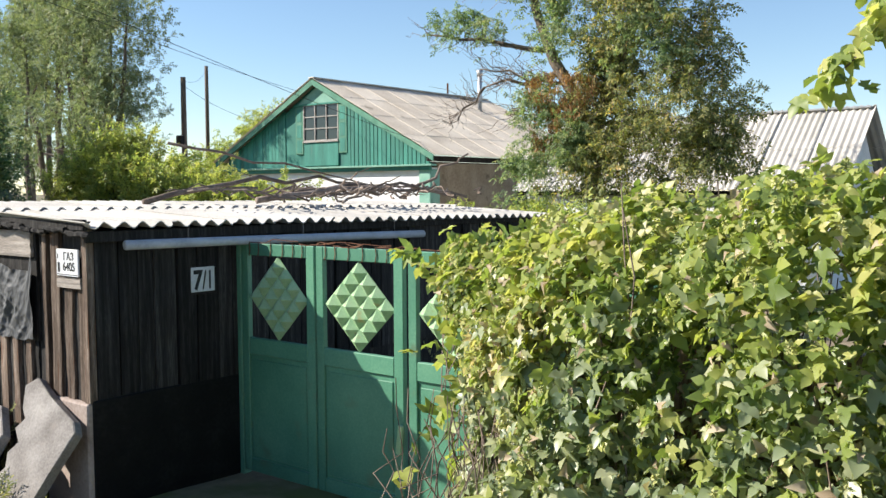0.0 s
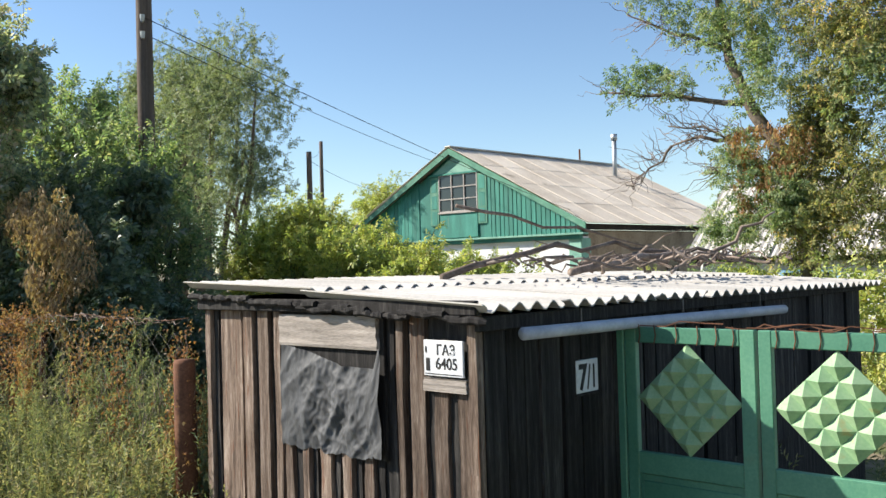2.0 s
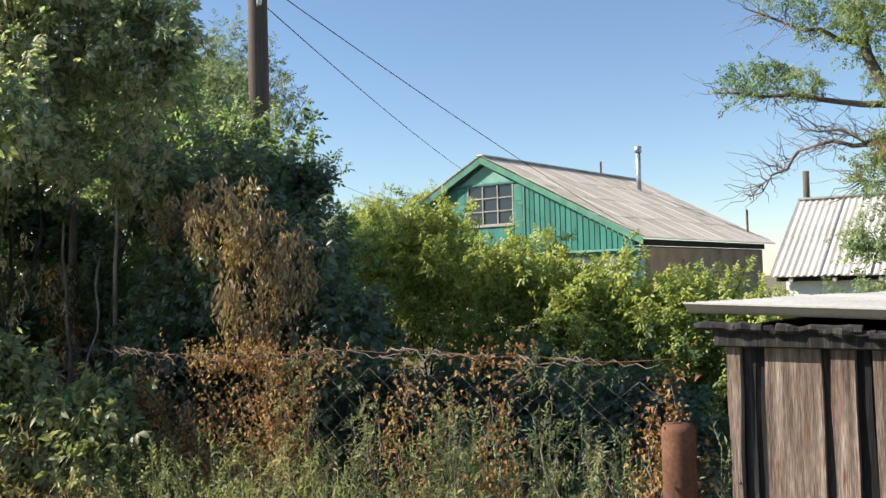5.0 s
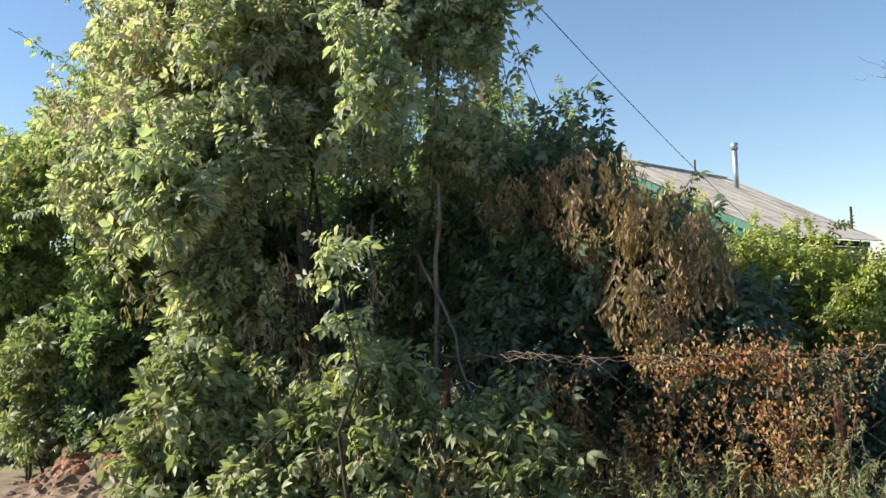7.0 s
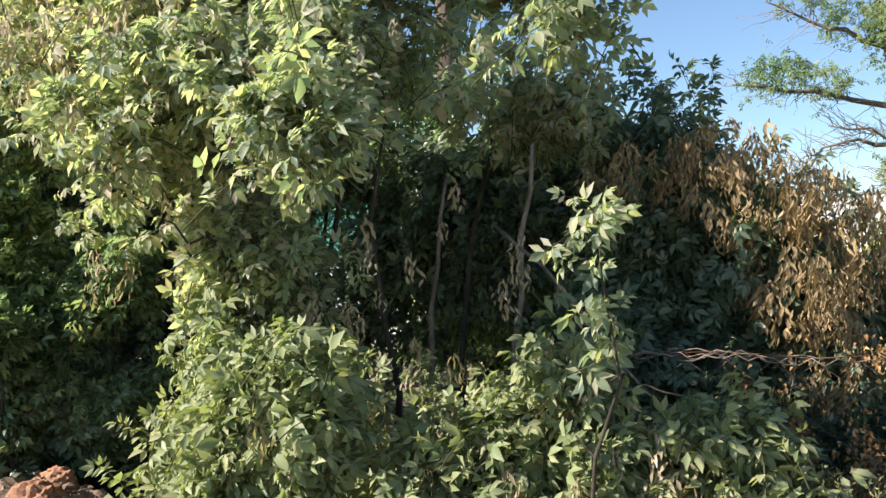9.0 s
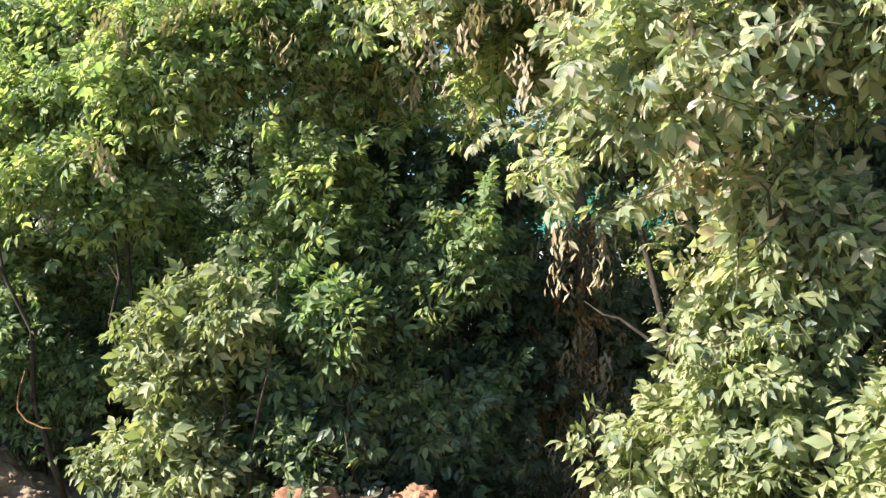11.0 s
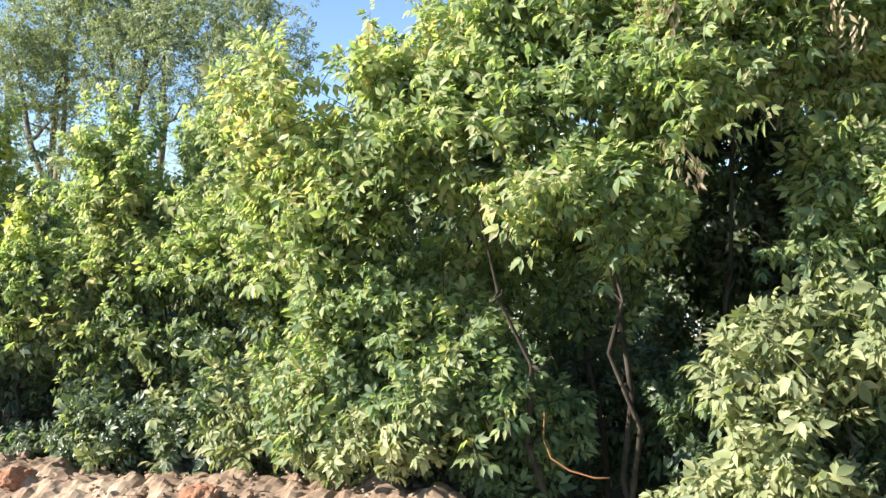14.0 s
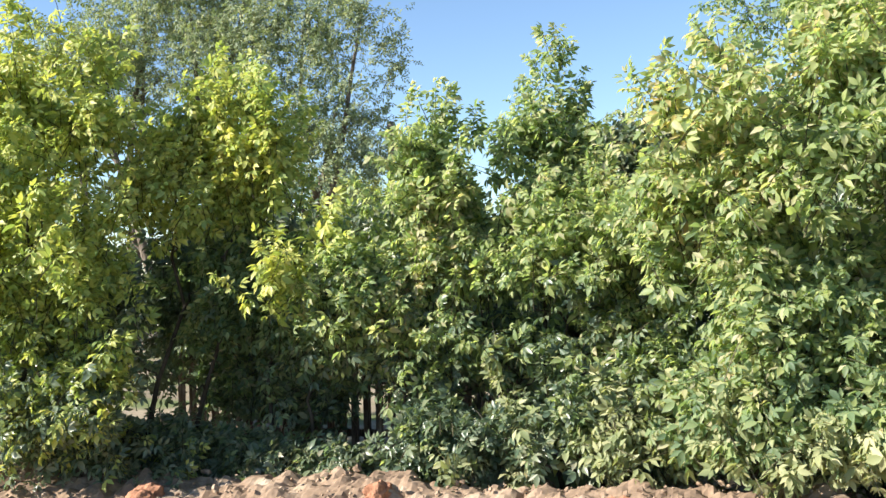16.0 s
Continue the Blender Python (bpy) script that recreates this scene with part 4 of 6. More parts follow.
# ---- the green-gabled house ----
HC, HV0, HV1 = -16.75, 18.1, 27.6
RIDGE, EAVE, HALF, WALLH = 5.34, 2.74, 5.08, 4.72
house = thing("house", "house with teal plank gable and grey slate roof", "house", HC, HV0, -0.5)


def hs(bm):
    bmesh.ops.translate(bm, vec=(-HC, -HV0, 0.5), verts=bm.verts)
    return bm


part("front_wall", hs(crate(HC - WALLH, HV0 + 0.12, -0.5, HC + WALLH, HV0 + 0.45, 2.36)), WHITEWASH, house, "whitewashed front wall")
part("side_wall", hs(crate(HC + WALLH - 0.33, HV0 + 0.45, -0.5, HC + WALLH, HV1, 2.52)), CLAY, house, "bare clay-plastered side wall")
part("side_wall", hs(crate(HC - WALLH, HV0 + 0.45, -0.5, HC - WALLH + 0.33, HV1, 2.52)), CLAY, house)
part("back_wall", hs(crate(HC - WALLH + 0.33, HV1 - 0.3, -0.5, HC + WALLH - 0.33, HV1, 2.52)), CLAY, house)
part("pilaster", hs(crate(HC + WALLH - 0.40, HV0 + 0.05, -0.5, HC + WALLH + 0.03, HV0 + 0.12, 2.30, bevel=0.01)), TEAL_PALE, house, "pale teal corner board")
part("pilaster", hs(crate(HC + WALLH + 0.003, HV0 + 0.06, -0.5, HC + WALLH + 0.05, HV0 + 0.50, 2.30, bevel=0.01)), TEAL_PALE, house)
part("ledge", hs(crate(HC - HALF + 0.1, HV0 - 0.14, 2.40, HC + HALF - 0.12, HV0 + 0.12, 2.46, bevel=0.008)), TEAL_PALE, house)
part("beam", hs(crate(HC - WALLH - 0.05, HV0 - 0.03, 2.28, HC + WALLH + 0.05, HV0 + 0.119, 2.40, bevel=0.008)), TEAL, house)


def rake(x):
    return RIDGE - 0.10 - abs(x - HC) * (RIDGE - EAVE) / HALF


bm = bmesh.new()
slab_of(bm, [(HC - HALF + 0.25, 2.46), (HC + HALF - 0.25, 2.46), (HC, RIDGE - 0.12)], HV0 + 0.06, HV0 + 0.12)
part("gable", hs(bm), TEAL, house, "teal boarded gable")
g = random.Random(8)
x = HC - HALF + 0.42
while x < HC + HALF - 0.42:
    w = g.uniform(0.155, 0.20)
    mid = x + w / 2
    if not (-18.25 < mid < -15.42):
        wide = mid < -17
        z1 = min(rake(x), rake(x + w)) - 0.02
        bm = bmesh.new()
        slab_of(bm, [(x, 2.47), (x + w - (0.012 if wide else 0.03), 2.47), (x + w - (0.012 if wide else 0.03), rake(x + w) - 0.02), (x, rake(x) - 0.02)],
                HV0 + (0.04 if wide else 0.025) + g.uniform(-0.006, 0.006), HV0 + 0.06)
        if z1 > 2.52:
            part("gable_board", hs(bm), TEAL, house)
    x += w
# gable window
WX0, WX1, WZ0, WZ1 = -17.40, -15.80, 3.34, 4.50
win = part("gable_window", hs(crate(WX0, HV0 + 0.035, WZ0, WX1, HV0 + 0.045, WZ1)), glass_mat, house, "dusty many-paned attic window")
for i in range(4):
    x = WX0 + (WX1 - WX0) * i / 3
    part("mullion", hs(crate(x - 0.022, HV0 - 0.005, WZ0, x + 0.022, HV0 + 0.03, WZ1, bevel=0.004)), WOOD_GREY, win)
for i in range(4):
    z = WZ0 + (WZ1 - WZ0) * i / 3
    part("glazing_bar", hs(crate(WX0 + 0.024, HV0 - 0.002, z - 0.018, WX1 - 0.024, HV0 + 0.031, z + 0.018, bevel=0.004)), WOOD_GREY, win)
for x0, x1 in ((-17.80, -17.43), (-15.77, -15.40)):
    part("side_light", hs(crate(x0, HV0 + 0.0, 2.90, x1, HV0 + 0.06, 4.46, bevel=0.006)), BARGE_GREEN, house, "peeling weathered shutter board")
    for z0 in (2.95, 3.45, 3.98):
        part("shutter_pane", hs(crate(x0 + 0.07, HV0 - 0.008, z0, x1 - 0.07, HV0 + 0.0, z0 + 0.42, bevel=0.004)), TEAL, house)
part("apron", hs(crate(WX0, HV0 + 0.01, 2.50, WX1, HV0 + 0.055, 3.28, bevel=0.006)), TEAL, house)
part("window_sill", hs(crate(WX0 - 0.03, HV0 - 0.04, 3.27, WX1 + 0.03, HV0 + 0.03, 3.325, bevel=0.005)), WOOD_GREY, house)
bm = bmesh.new()
slab_of(bm, [(-17.65, 4.56), (-15.85, 4.56), (-16.75, 5.08)], HV0 - 0.01, HV0 + 0.03)
part("gable_panel", hs(bm), TEAL_PALE, house, "pale triangular panel over the window")
part("gable_trim", hs(crate(-17.85, HV0 - 0.03, 4.50, -15.35, HV0 + 0.04, 4.555, bevel=0.005)), TEAL, house)
for s in (-1, 1):
    bm = bmesh.new()
    slab_of(bm, [(HC, RIDGE - 0.02), (HC + s * HALF, EAVE - 0.02), (HC + s * HALF, EAVE - 0.20), (HC, RIDGE - 0.21)], HV0 - 0.22, HV0 - 0.17)
    part("bargeboard", hs(bm), BARGE_GREEN, house)
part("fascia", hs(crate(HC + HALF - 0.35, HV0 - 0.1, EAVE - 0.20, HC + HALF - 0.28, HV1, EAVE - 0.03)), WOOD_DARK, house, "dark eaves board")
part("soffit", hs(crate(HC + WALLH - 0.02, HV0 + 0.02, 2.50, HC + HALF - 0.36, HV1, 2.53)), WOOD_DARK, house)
slope = math.hypot(HALF, RIDGE - EAVE)
tilt = math.atan2(RIDGE - EAVE, HALF)
COURSES, COLS = 4, 9
for s in (1, -1):
    for c in range(COURSES):
        for k in range(COLS):
            ln = slope / COURSES
            bm = wave_sheet(1.10, ln + 0.12, 0.157, 0.024, 0.009, 4, 1)
            for p in bm.verts:
                along, across = p.co.y + c * ln - 0.04, p.co.x + k * 1.09
                lift = p.co.z + 0.014 * (1 - p.co.y / ln) + 0.004 * (((k * 7 + c * 3) % 5) == 0)
                p.co = Vector((HC + s * (HALF + 0.05 - along * math.cos(tilt)) + s * lift * math.sin(tilt),
                               HV0 - 0.25 + across, EAVE - 0.02 + along * math.sin(tilt) + lift * math.cos(tilt)))
            part("slate_sheet", hs(bm), SLATE_OLD, house)
for k in range(8):
    bm = crate(HC - 0.13, HV0 - 0.27 + k * 1.22, RIDGE + 0.0, HC + 0.13, HV0 - 0.27 + k * 1.22 + 1.24, RIDGE + 0.05, bevel=0.02)
    part("ridge_cap", hs(bm), SLATE_OLD, house)
chim = part("chimney_pipe", hs(tube(bmesh.new(), [(-15.45, 25.4, 4.4), (-15.45, 25.4, 6.05)], 0.085, 12)), ZINC, house, "thin galvanised chimney pipe", smooth=True)
part("chimney_cap", hs(tube(bmesh.new(), [(-15.45, 25.4, 6.02), (-15.45, 25.4, 6.24)], 0.12, 12)), ZINC, chim, smooth=True)
part("flashing", hs(crate(-15.75, 25.1, 4.50, -15.15, 25.7, 4.56)), RUST, chim)
part("vent_pipe", hs(tube(bmesh.new(), [(-16.7, 25.0, 5.25), (-16.7, 25.0, 5.8)], 0.035, 8)), RUST, house)
part("vent_pipe", hs(tube(bmesh.new(), [(-12.4, 27.3, 2.9), (-12.4, 27.3, 3.9)], 0.04, 8)), RUST, house)
part("side_window", hs(crate(HC + WALLH + 0.002, 22.9, 0.9, HC + WALLH + 0.03, 23.6, 1.9)), glass_mat, house)

# ---- the whitewashed outbuilding ----
barn = thing("outbuilding", "low whitewashed outbuilding with corrugated slate roof", "outbuilding", -4.0, 17.0, -0.5)


def bs(bm):
    bmesh.ops.translate(bm, vec=(4.0, -17.0, 0.5), verts=bm.verts)
    return bm


BX0, BX1, BE, BR = -8.05, 0.15, 16.75, 18.95
part("front_wall", bs(crate(BX0 + 0.25, 17.05, -0.5, BX1 - 0.25, 17.3, 1.60)), WHITEWASH, barn, "whitewashed wall with flaking plaster")
for x0 in (BX0 + 0.25, BX1 - 0.45):
    bm = bmesh.new()
    slab_of(bm, [(17.3, -0.5), (20.6, -0.5), (20.6, 1.6), (18.95, 3.35), (17.3, 1.7)], 0, 0.2)
    bmesh.ops.transform(bm, matrix=Matrix(((0, 1, 0, x0), (1, 0, 0, 0), (0, 0, 1, 0), (0, 0, 0, 1))), verts=bm.verts)
    part("gable_wall", bs(bm), WHITEWASH, barn)
bs_len = math.hypot(BR - BE, 3.45 - 1.64)
bt = math.atan2(3.45 - 1.64, BR - BE)
for s in (1, -1):
    for c in range(2):
        for k in range(8):
            bm = wave_sheet(1.06, bs_len / 2 + 0.1, 0.15, 0.024, 0.009, 5, 1)
            for p in bm.verts:
                along, across = p.co.y + c * bs_len / 2 - 0.03, p.co.x + k * 1.03
                lift = p.co.z + 0.008 * (k % 2) + (0.012 if p.co.y < 0.1 else 0)
                y = BE + along * math.cos(bt) - lift * math.sin(bt)
                p.co = Vector((BX0 + across, y if s > 0 else 2 * BR - y, 1.64 + along * math.sin(bt) + lift * math.cos(bt)))
            part("slate_sheet", bs(bm), SLATE, barn)
part("ridge_cap", bs(crate(BX0, BR - 0.12, 3.45, BX1, BR + 0.12, 3.50, bevel=0.02)), ZINC, barn)
part("fascia", bs(crate(BX0 + 0.1, BE + 0.12, 1.52, BX1 - 0.1, BE + 0.16, 1.62)), WOOD_DARK, barn)
for k in range(9):
    part("rafter_end", bs(crate(BX0 + 0.4 + k * 0.92, BE + 0.02, 1.50, BX0 + 0.48 + k * 0.92, BE + 0.30, 1.60)), WOOD_GREY, barn)
bw = part("window", bs(crate(-5.75, 17.015, 0.35, -4.55, 17.045, 1.25)), glass_mat, barn)
for x0, z0, x1, z1 in ((-5.83, 0.27, -5.73, 1.33), (-4.57, 0.27, -4.47, 1.33), (-5.73, 1.25, -4.57, 1.33), (-5.73, 0.27, -4.57, 0.35), (-5.18, 0.35, -5.12, 1.25)):
    part("window_frame", bs(crate(x0, 16.98, z0, x1, 17.05, z1, bevel=0.006)), BLUE_PAINT, bw)
dish = thing("wall_lamp_dish", "small grey round dish on the white wall", "dish", -6.75, 16.98, 0.95)
part("bowl", tube(bmesh.new(), [(0, 0.05, 0), (0, -0.02, 0), (0, -0.10, 0.02), (0, -0.16, 0.03)], [0.05, 0.08, 0.19, 0.22], 16), ZINC, dish, smooth=True)
part("arm", tube(bmesh.new(), [(0, 0.06, 0), (0, 0.0, 0)], 0.03, 8), RUST, dish)


# ---- poles and wires ----
def pole(label, a, v, z0, z1, r, arm=True, lean=0.0):
    t = thing("utility_pole", label, "pole", a, v, z0, group="utility poles")
    h = z1 - z0
    part("shaft", tube(bmesh.new(), [(lean * k / 8, 0, h * k / 8) for k in range(9)], [r * (1.12 - 0.03 * k) for k in range(9)], 10), POLE_WOOD, t, smooth=True)
    if arm:
        part("crossarm", crate(lean - 0.45, -0.05, h - 0.45, lean + 0.45, 0.05, h - 0.35, bevel=0.01), POLE_WOOD, t)
        for x in (-0.38, 0.38):
            part("insulator", tube(bmesh.new(), [(lean + x, 0, h - 0.36), (lean + x, 0, h - 0.27), (lean + x, 0, h - 0.22)], [0.02, 0.045, 0.03], 8), WHITE_PAINT, t, smooth=True)
    for z in (5.15, 5.4):
        if z0 < z < z1 and r > 0.12:
            part("insulator", tube(bmesh.new(), [(0.10, -0.08, z - z0), (0.20, -0.14, z - z0), (0.20, -0.14, z - z0 + 0.08)], [0.015, 0.03, 0.04], 8), ZINC, t)
    return t


pole("dark weathered wooden utility pole behind the hedge", -9.75, 3.65, -0.4, 7.6, 0.128)
pole("distant dark wooden pole with a lamp bracket", -24.1, 18.2, -0.4, 6.0, 0.11, False)
pole("distant thin wooden pole", -32.4, 25.6, -0.4, 7.9, 0.10, False)
far_lamp = thing("pole_box", "small dark box on the distant pole", "box", -24.1, 18.03, 3.6)
part("case", crate(-0.16, -0.10, -0.2, 0.16, 0.06, 0.2, bevel=0.02), WOOD_DARK, far_lamp)
pole("thin grey wooden pole beside the outbuilding", -8.3, 20.4, -0.4, 4.3, 0.09, False)


def cable(label, p, q, sag):
    pts = [Vector(p).lerp(Vector(q), k / 14) - Vector((0, 0, sag * 4 * (k / 14) * (1 - k / 14))) for k in range(15)]
    m = Vector(p)
    t = thing("power_cable", label, "cable", *p, group="power cables")
    part("line", tube(bmesh.new(), [x - m for x in pts], 0.0065, 4), INK, t)


cable("thin black cable from pole to gable", (-9.6, 3.5, 5.23), (-17.35, 17.95, 4.95), 0.10)
cable("thin black cable from pole over the roof", (-9.6, 3.5, 5.48), (-12.3, 18.1, 3.1), 0.10)
cable("thin cable between the distant poles", (-24.1, 18.2, 5.9), (-32.4, 25.6, 7.7), 0.3)
cable("thin cable from distant pole to house", (-24.1, 18.2, 5.7), (-19.0, 18.1, 4.0), 0.25)

# ---- trees ----
bush("elm_tree", "tall grey-green elm behind the plots", "tree",
     [(31.9, 16.0, 6.8, 2.2, 2.0, 2.4), (26.0, 16.0, 6.9, 1.7, 2.0, 2.6), (25.0, 16.0, 4.2, 1.6, 2.0, 2.0), (24.4, 16.0, 7.2, 1.6, 2.0, 2.0), (27.6, 16.0, 7.3, 1.9, 2.0, 2.2), (29.2, 16.5, 8.5, 1.8, 2.0, 2.0), (24.8, 16.0, 4.9, 1.5, 2.0, 1.8), (28.5, 15.5, 3.9, 2.4, 2.0, 1.8)],
     2900, 0.8, 7, 0.28, LEAF_GREY, TWIG, 8, 31, gaps=0.50, twig=BARK, base_z=-0.4, stem_r=0.15, rise=0.6)
bush("elm_tree", "second tall grey-green elm, farther along", "tree",
     [(30.8, 17.0, 8.9, 2.6, 2.0, 2.6), (26.7, 17.0, 8.8, 2.4, 2.0, 2.4), (30.6, 17.5, 7.5, 2.6, 2.0, 2.8), (33.7, 18.0, 7.6, 2.6, 2.0, 2.4), (36.0, 18.0, 5.0, 2.6, 2, 3.0), (40.0, 18.0, 5.0, 3.0, 2, 4.0)],
     2300, 0.9, 7, 0.32, LEAF_GREY, TWIG, 6, 32, gaps=0.50, twig=BARK, base_z=-0.4, stem_r=0.16, rise=0.6)
for i, (u, v, h) in enumerate(((60, 31, 17.5), (55.5, 33, 16), (66, 31, 16.5))):
    bush("poplar_tree", "distant slim poplar behind the elms", "tree", [(u, v, h * 0.35, 1.8, 1.8, h * 0.3), (u, v, h * 0.7, 1.4, 1.4, h * 0.3)], 420, 1.5, 8, 0.5, LEAF_GREY, TWIG, 1, 50 + i,
         twig=BARK, base_z=-0.4, stem_r=0.2, rise=1.4, group="poplars")
bush("bushy_tree", "yellowish round-headed tree behind the house", "tree", [(25.0, 26, 3.9, 1.6, 1.5, 1.7), (28.3, 26, 3.6, 2.1, 1.5, 2.0), (31, 26, 2.6, 2.0, 1.5, 1.6)], 900, 0.8, 8, 0.30, LEAF_YELLOW, TWIG, 4, 36,
     twig=BARK, base_z=-0.4, stem_r=0.1)

# big maple by the outbuilding
ash = thing("maple_tree", "large half-bare maple tree with dense dark crown", "tree", -3.6, 13.2, -0.4)
rnd = random.Random(17)
AO = Vector((-3.6, 13.2, -0.4))
bm = bmesh.new()
trunk = [Vector(p) - AO for p in ((-3.55, 13.2, -0.4), (-3.62, 13.2, 1.2), (-3.7, 13.15, 2.4), (-3.95, 13.1, 3.4), (-4.5, 13.0, 4.3), (-4.95, 13.0, 5.4), (-5.15, 13.0, 6.7), (-5.2, 13, 8.2))]
tube(bm, trunk, [0.21, 0.18, 0.16, 0.14, 0.115, 0.09, 0.07, 0.03], 9)
right = [Vector(p) - AO for p in ((-3.7, 13.15, 2.6), (-3.2, 13.1, 3.8), (-2.6, 13.1, 5.2), (-2.3, 13, 7.0))]
tube(bm, right, [0.13, 0.11, 0.08, 0.03], 8)
limbs = [((-4.3, 13.0, 4.0), (-6.1, 12.8, 3.85), 0.06), ((-6.1, 12.8, 3.85), (-6.9, 12.6, 3.1), 0.03), ((-4.6, 13, 4.5), (-7.6, 12.7, 5.1), 0.06),
         ((-5.0, 13, 5.6), (-7.0, 12.8, 6.6), 0.05), ((-4.2, 13, 3.8), (-6.0, 12.5, 4.2), 0.04), ((-3.9, 13, 3.3), (-5.2, 12.4, 3.2), 0.035)]
for p, q2, r in limbs:
    tube(bm, bent(Vector(p) - AO, Vector(q2) - AO, 6, 0.12, rnd), [r * (1.05 - 0.13 * k) for k in range(7)], 6)
part("trunk", bm, BARK, ash, smooth=True)
bare = []
for i in range(230):
    p, q2, r = limbs[i % len(limbs)]
    s = Vector(p).lerp(Vector(q2), rnd.uniform(0.15, 1.0))
    e = s + Vector((rnd.uniform(-0.9, 0.3), rnd.uniform(-0.5, 0.4), rnd.uniform(-0.45, 0.6)))
    bare.append([tuple(x - AO) for x in bent(s, e, 5, 0.07, rnd)])
part("bare_branchwork", stems_mesh("bare_branchwork", np.array(bare), 0.010, 0.003, DEADWOOD), None, ash)
off = np.array(AO)
dense = [(-2.3, 13.0, 4.6, 1.5, 1.6, 1.4), (-1.6, 13.0, 3.0, 1.3, 1.5, 1.2), (-2.9, 12.8, 1.9, 1.3, 1.2, 1.0), (-2.6, 13, 6.4, 1.6, 1.5, 1.4), (-1.0, 13, 2.2, 0.9, 1.2, 0.8), (-3.3, 13.3, 3.3, 0.9, 1.2, 1.2)]
lines, g = shoots(dense, 2500, 0.6, 0.25, 0.2, 61, 0.40)
part("branchwork", stems_mesh("branchwork", lines - off, 0.007, 0.003, BARK), None, ash)
P, F, N, S = leaves_on(lines, 9, 0.20, g, 0.45)
part("crown", scatter("crown", TWIG, P - off, F, N, S, LEAF_TREE), None, ash, "dense dark green crown")
thin = [(-6.6, 12.8, 5.0, 1.1, 0.8, 0.55), (-4.7, 12.9, 5.5, 0.9, 0.9, 1.0), (-5.2, 13, 7.2, 1.4, 1.2, 1.0), (-3.9, 12.7, 4.9, 0.8, 0.8, 0.8), (-6.6, 12.8, 6.7, 0.9, 0.8, 0.7), (-4.4, 12.8, 6.3, 1.2, 1.0, 0.9), (-3.9, 12.5, 2.2, 0.8, 0.7, 0.9), (-4.6, 12.6, 3.0, 0.7, 0.7, 1.1), (-5.0, 12.6, 1.7, 0.7, 0.7, 0.9),
        (-6.7, 12.8, 5.1, 0.7, 0.6, 0.5), (-5.5, 12.8, 6.0, 0.7, 0.6, 0.5), (-4.2, 12.6, 4.7, 0.9, 0.6, 0.7), (-3.9, 12.4, 2.8, 0.7, 0.5, 0.8), (-4.6, 12.4, 2.1, 0.6, 0.5, 0.5), (-1.9, 12.0, 4.2, 1.0, 0.4, 0.8), (-3.5, 12.2, 2.4, 0.5, 0.4, 0.6)]
lines, g = shoots(thin, 2000, 0.45, 0.5, 0.2, 62, 0.36)
P, F, N, S = leaves_on(lines, 7, 0.17, g, 0.5)
part("thin_crown", scatter("thin_crown", TWIG, P - off, F, N, S, LEAF), None, ash, "sparse yellowing leaves on the outer limbs")
P, F, N, S = seeds_in([(-4.0, 12.5, 3.7, 0.8, 0.5, 0.35), (-4.3, 12.5, 2.9, 0.35, 0.4, 0.6), (-3.8, 12.4, 3.1, 0.4, 0.4, 0.4)], 230, 0.24, g)
part("dry_foliage", scatter("dry_foliage", SEEDS, P - off, F, N, S, DRY_VINE), None, ash, "tangle of rusty dry leaves")

# ---- bushes behind the fence ----
for i, bl in enumerate(([(10.1, 6.1, 1.3, 0.9, 0.9, 1.2), (9.0, 6.0, 1.6, 0.7, 0.7, 1.2)], [(7.7, 6.0, 1.1, 1.0, 0.9, 1.15), (6.5, 5.9, 0.95, 0.8, 0.8, 1.05)],
                        [(5.5, 6.2, 0.75, 0.8, 0.8, 1.0), (4.7, 6.4, 0.45, 0.7, 0.8, 1.0)], [(8.4, 8.5, 0.8, 1.6, 0.9, 1.1), (11.2, 8.5, 1.0, 1.4, 0.9, 1.3)])):
    bush("yellow_bush", "yellow-green box elder bush behind the fence", "bush", bl, 520, 0.45, 11, 0.18, LEAF_YELLOW, TWIG, 4, 70 + i, base_z=-0.45, stem_r=0.02, group="yellow bushes", rise=0.9, leaders=40, low_mat=LEAF, low_z=0.5)
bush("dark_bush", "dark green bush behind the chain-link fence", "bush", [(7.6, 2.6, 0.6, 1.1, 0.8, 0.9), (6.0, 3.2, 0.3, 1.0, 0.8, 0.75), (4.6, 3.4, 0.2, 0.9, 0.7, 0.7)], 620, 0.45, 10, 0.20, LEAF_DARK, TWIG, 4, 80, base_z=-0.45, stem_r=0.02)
bush("green_bush", "green bush by the outbuilding", "bush", [(4.2, 12, 0.5, 1.0, 0.8, 1.0), (6.5, 12.5, 0.4, 0.9, 0.8, 1.0), (3.2, 9, 0.3, 1.0, 0.8, 0.9), (1.3, 9, 0.5, 1.2, 0.8, 1.0), (-0.2, 8, 0.5, 1.0, 0.8, 1.0)], 760, 0.5, 9, 0.20, LEAF_YELLOW, TWIG, 3, 81, base_z=-0.45, stem_r=0.02)
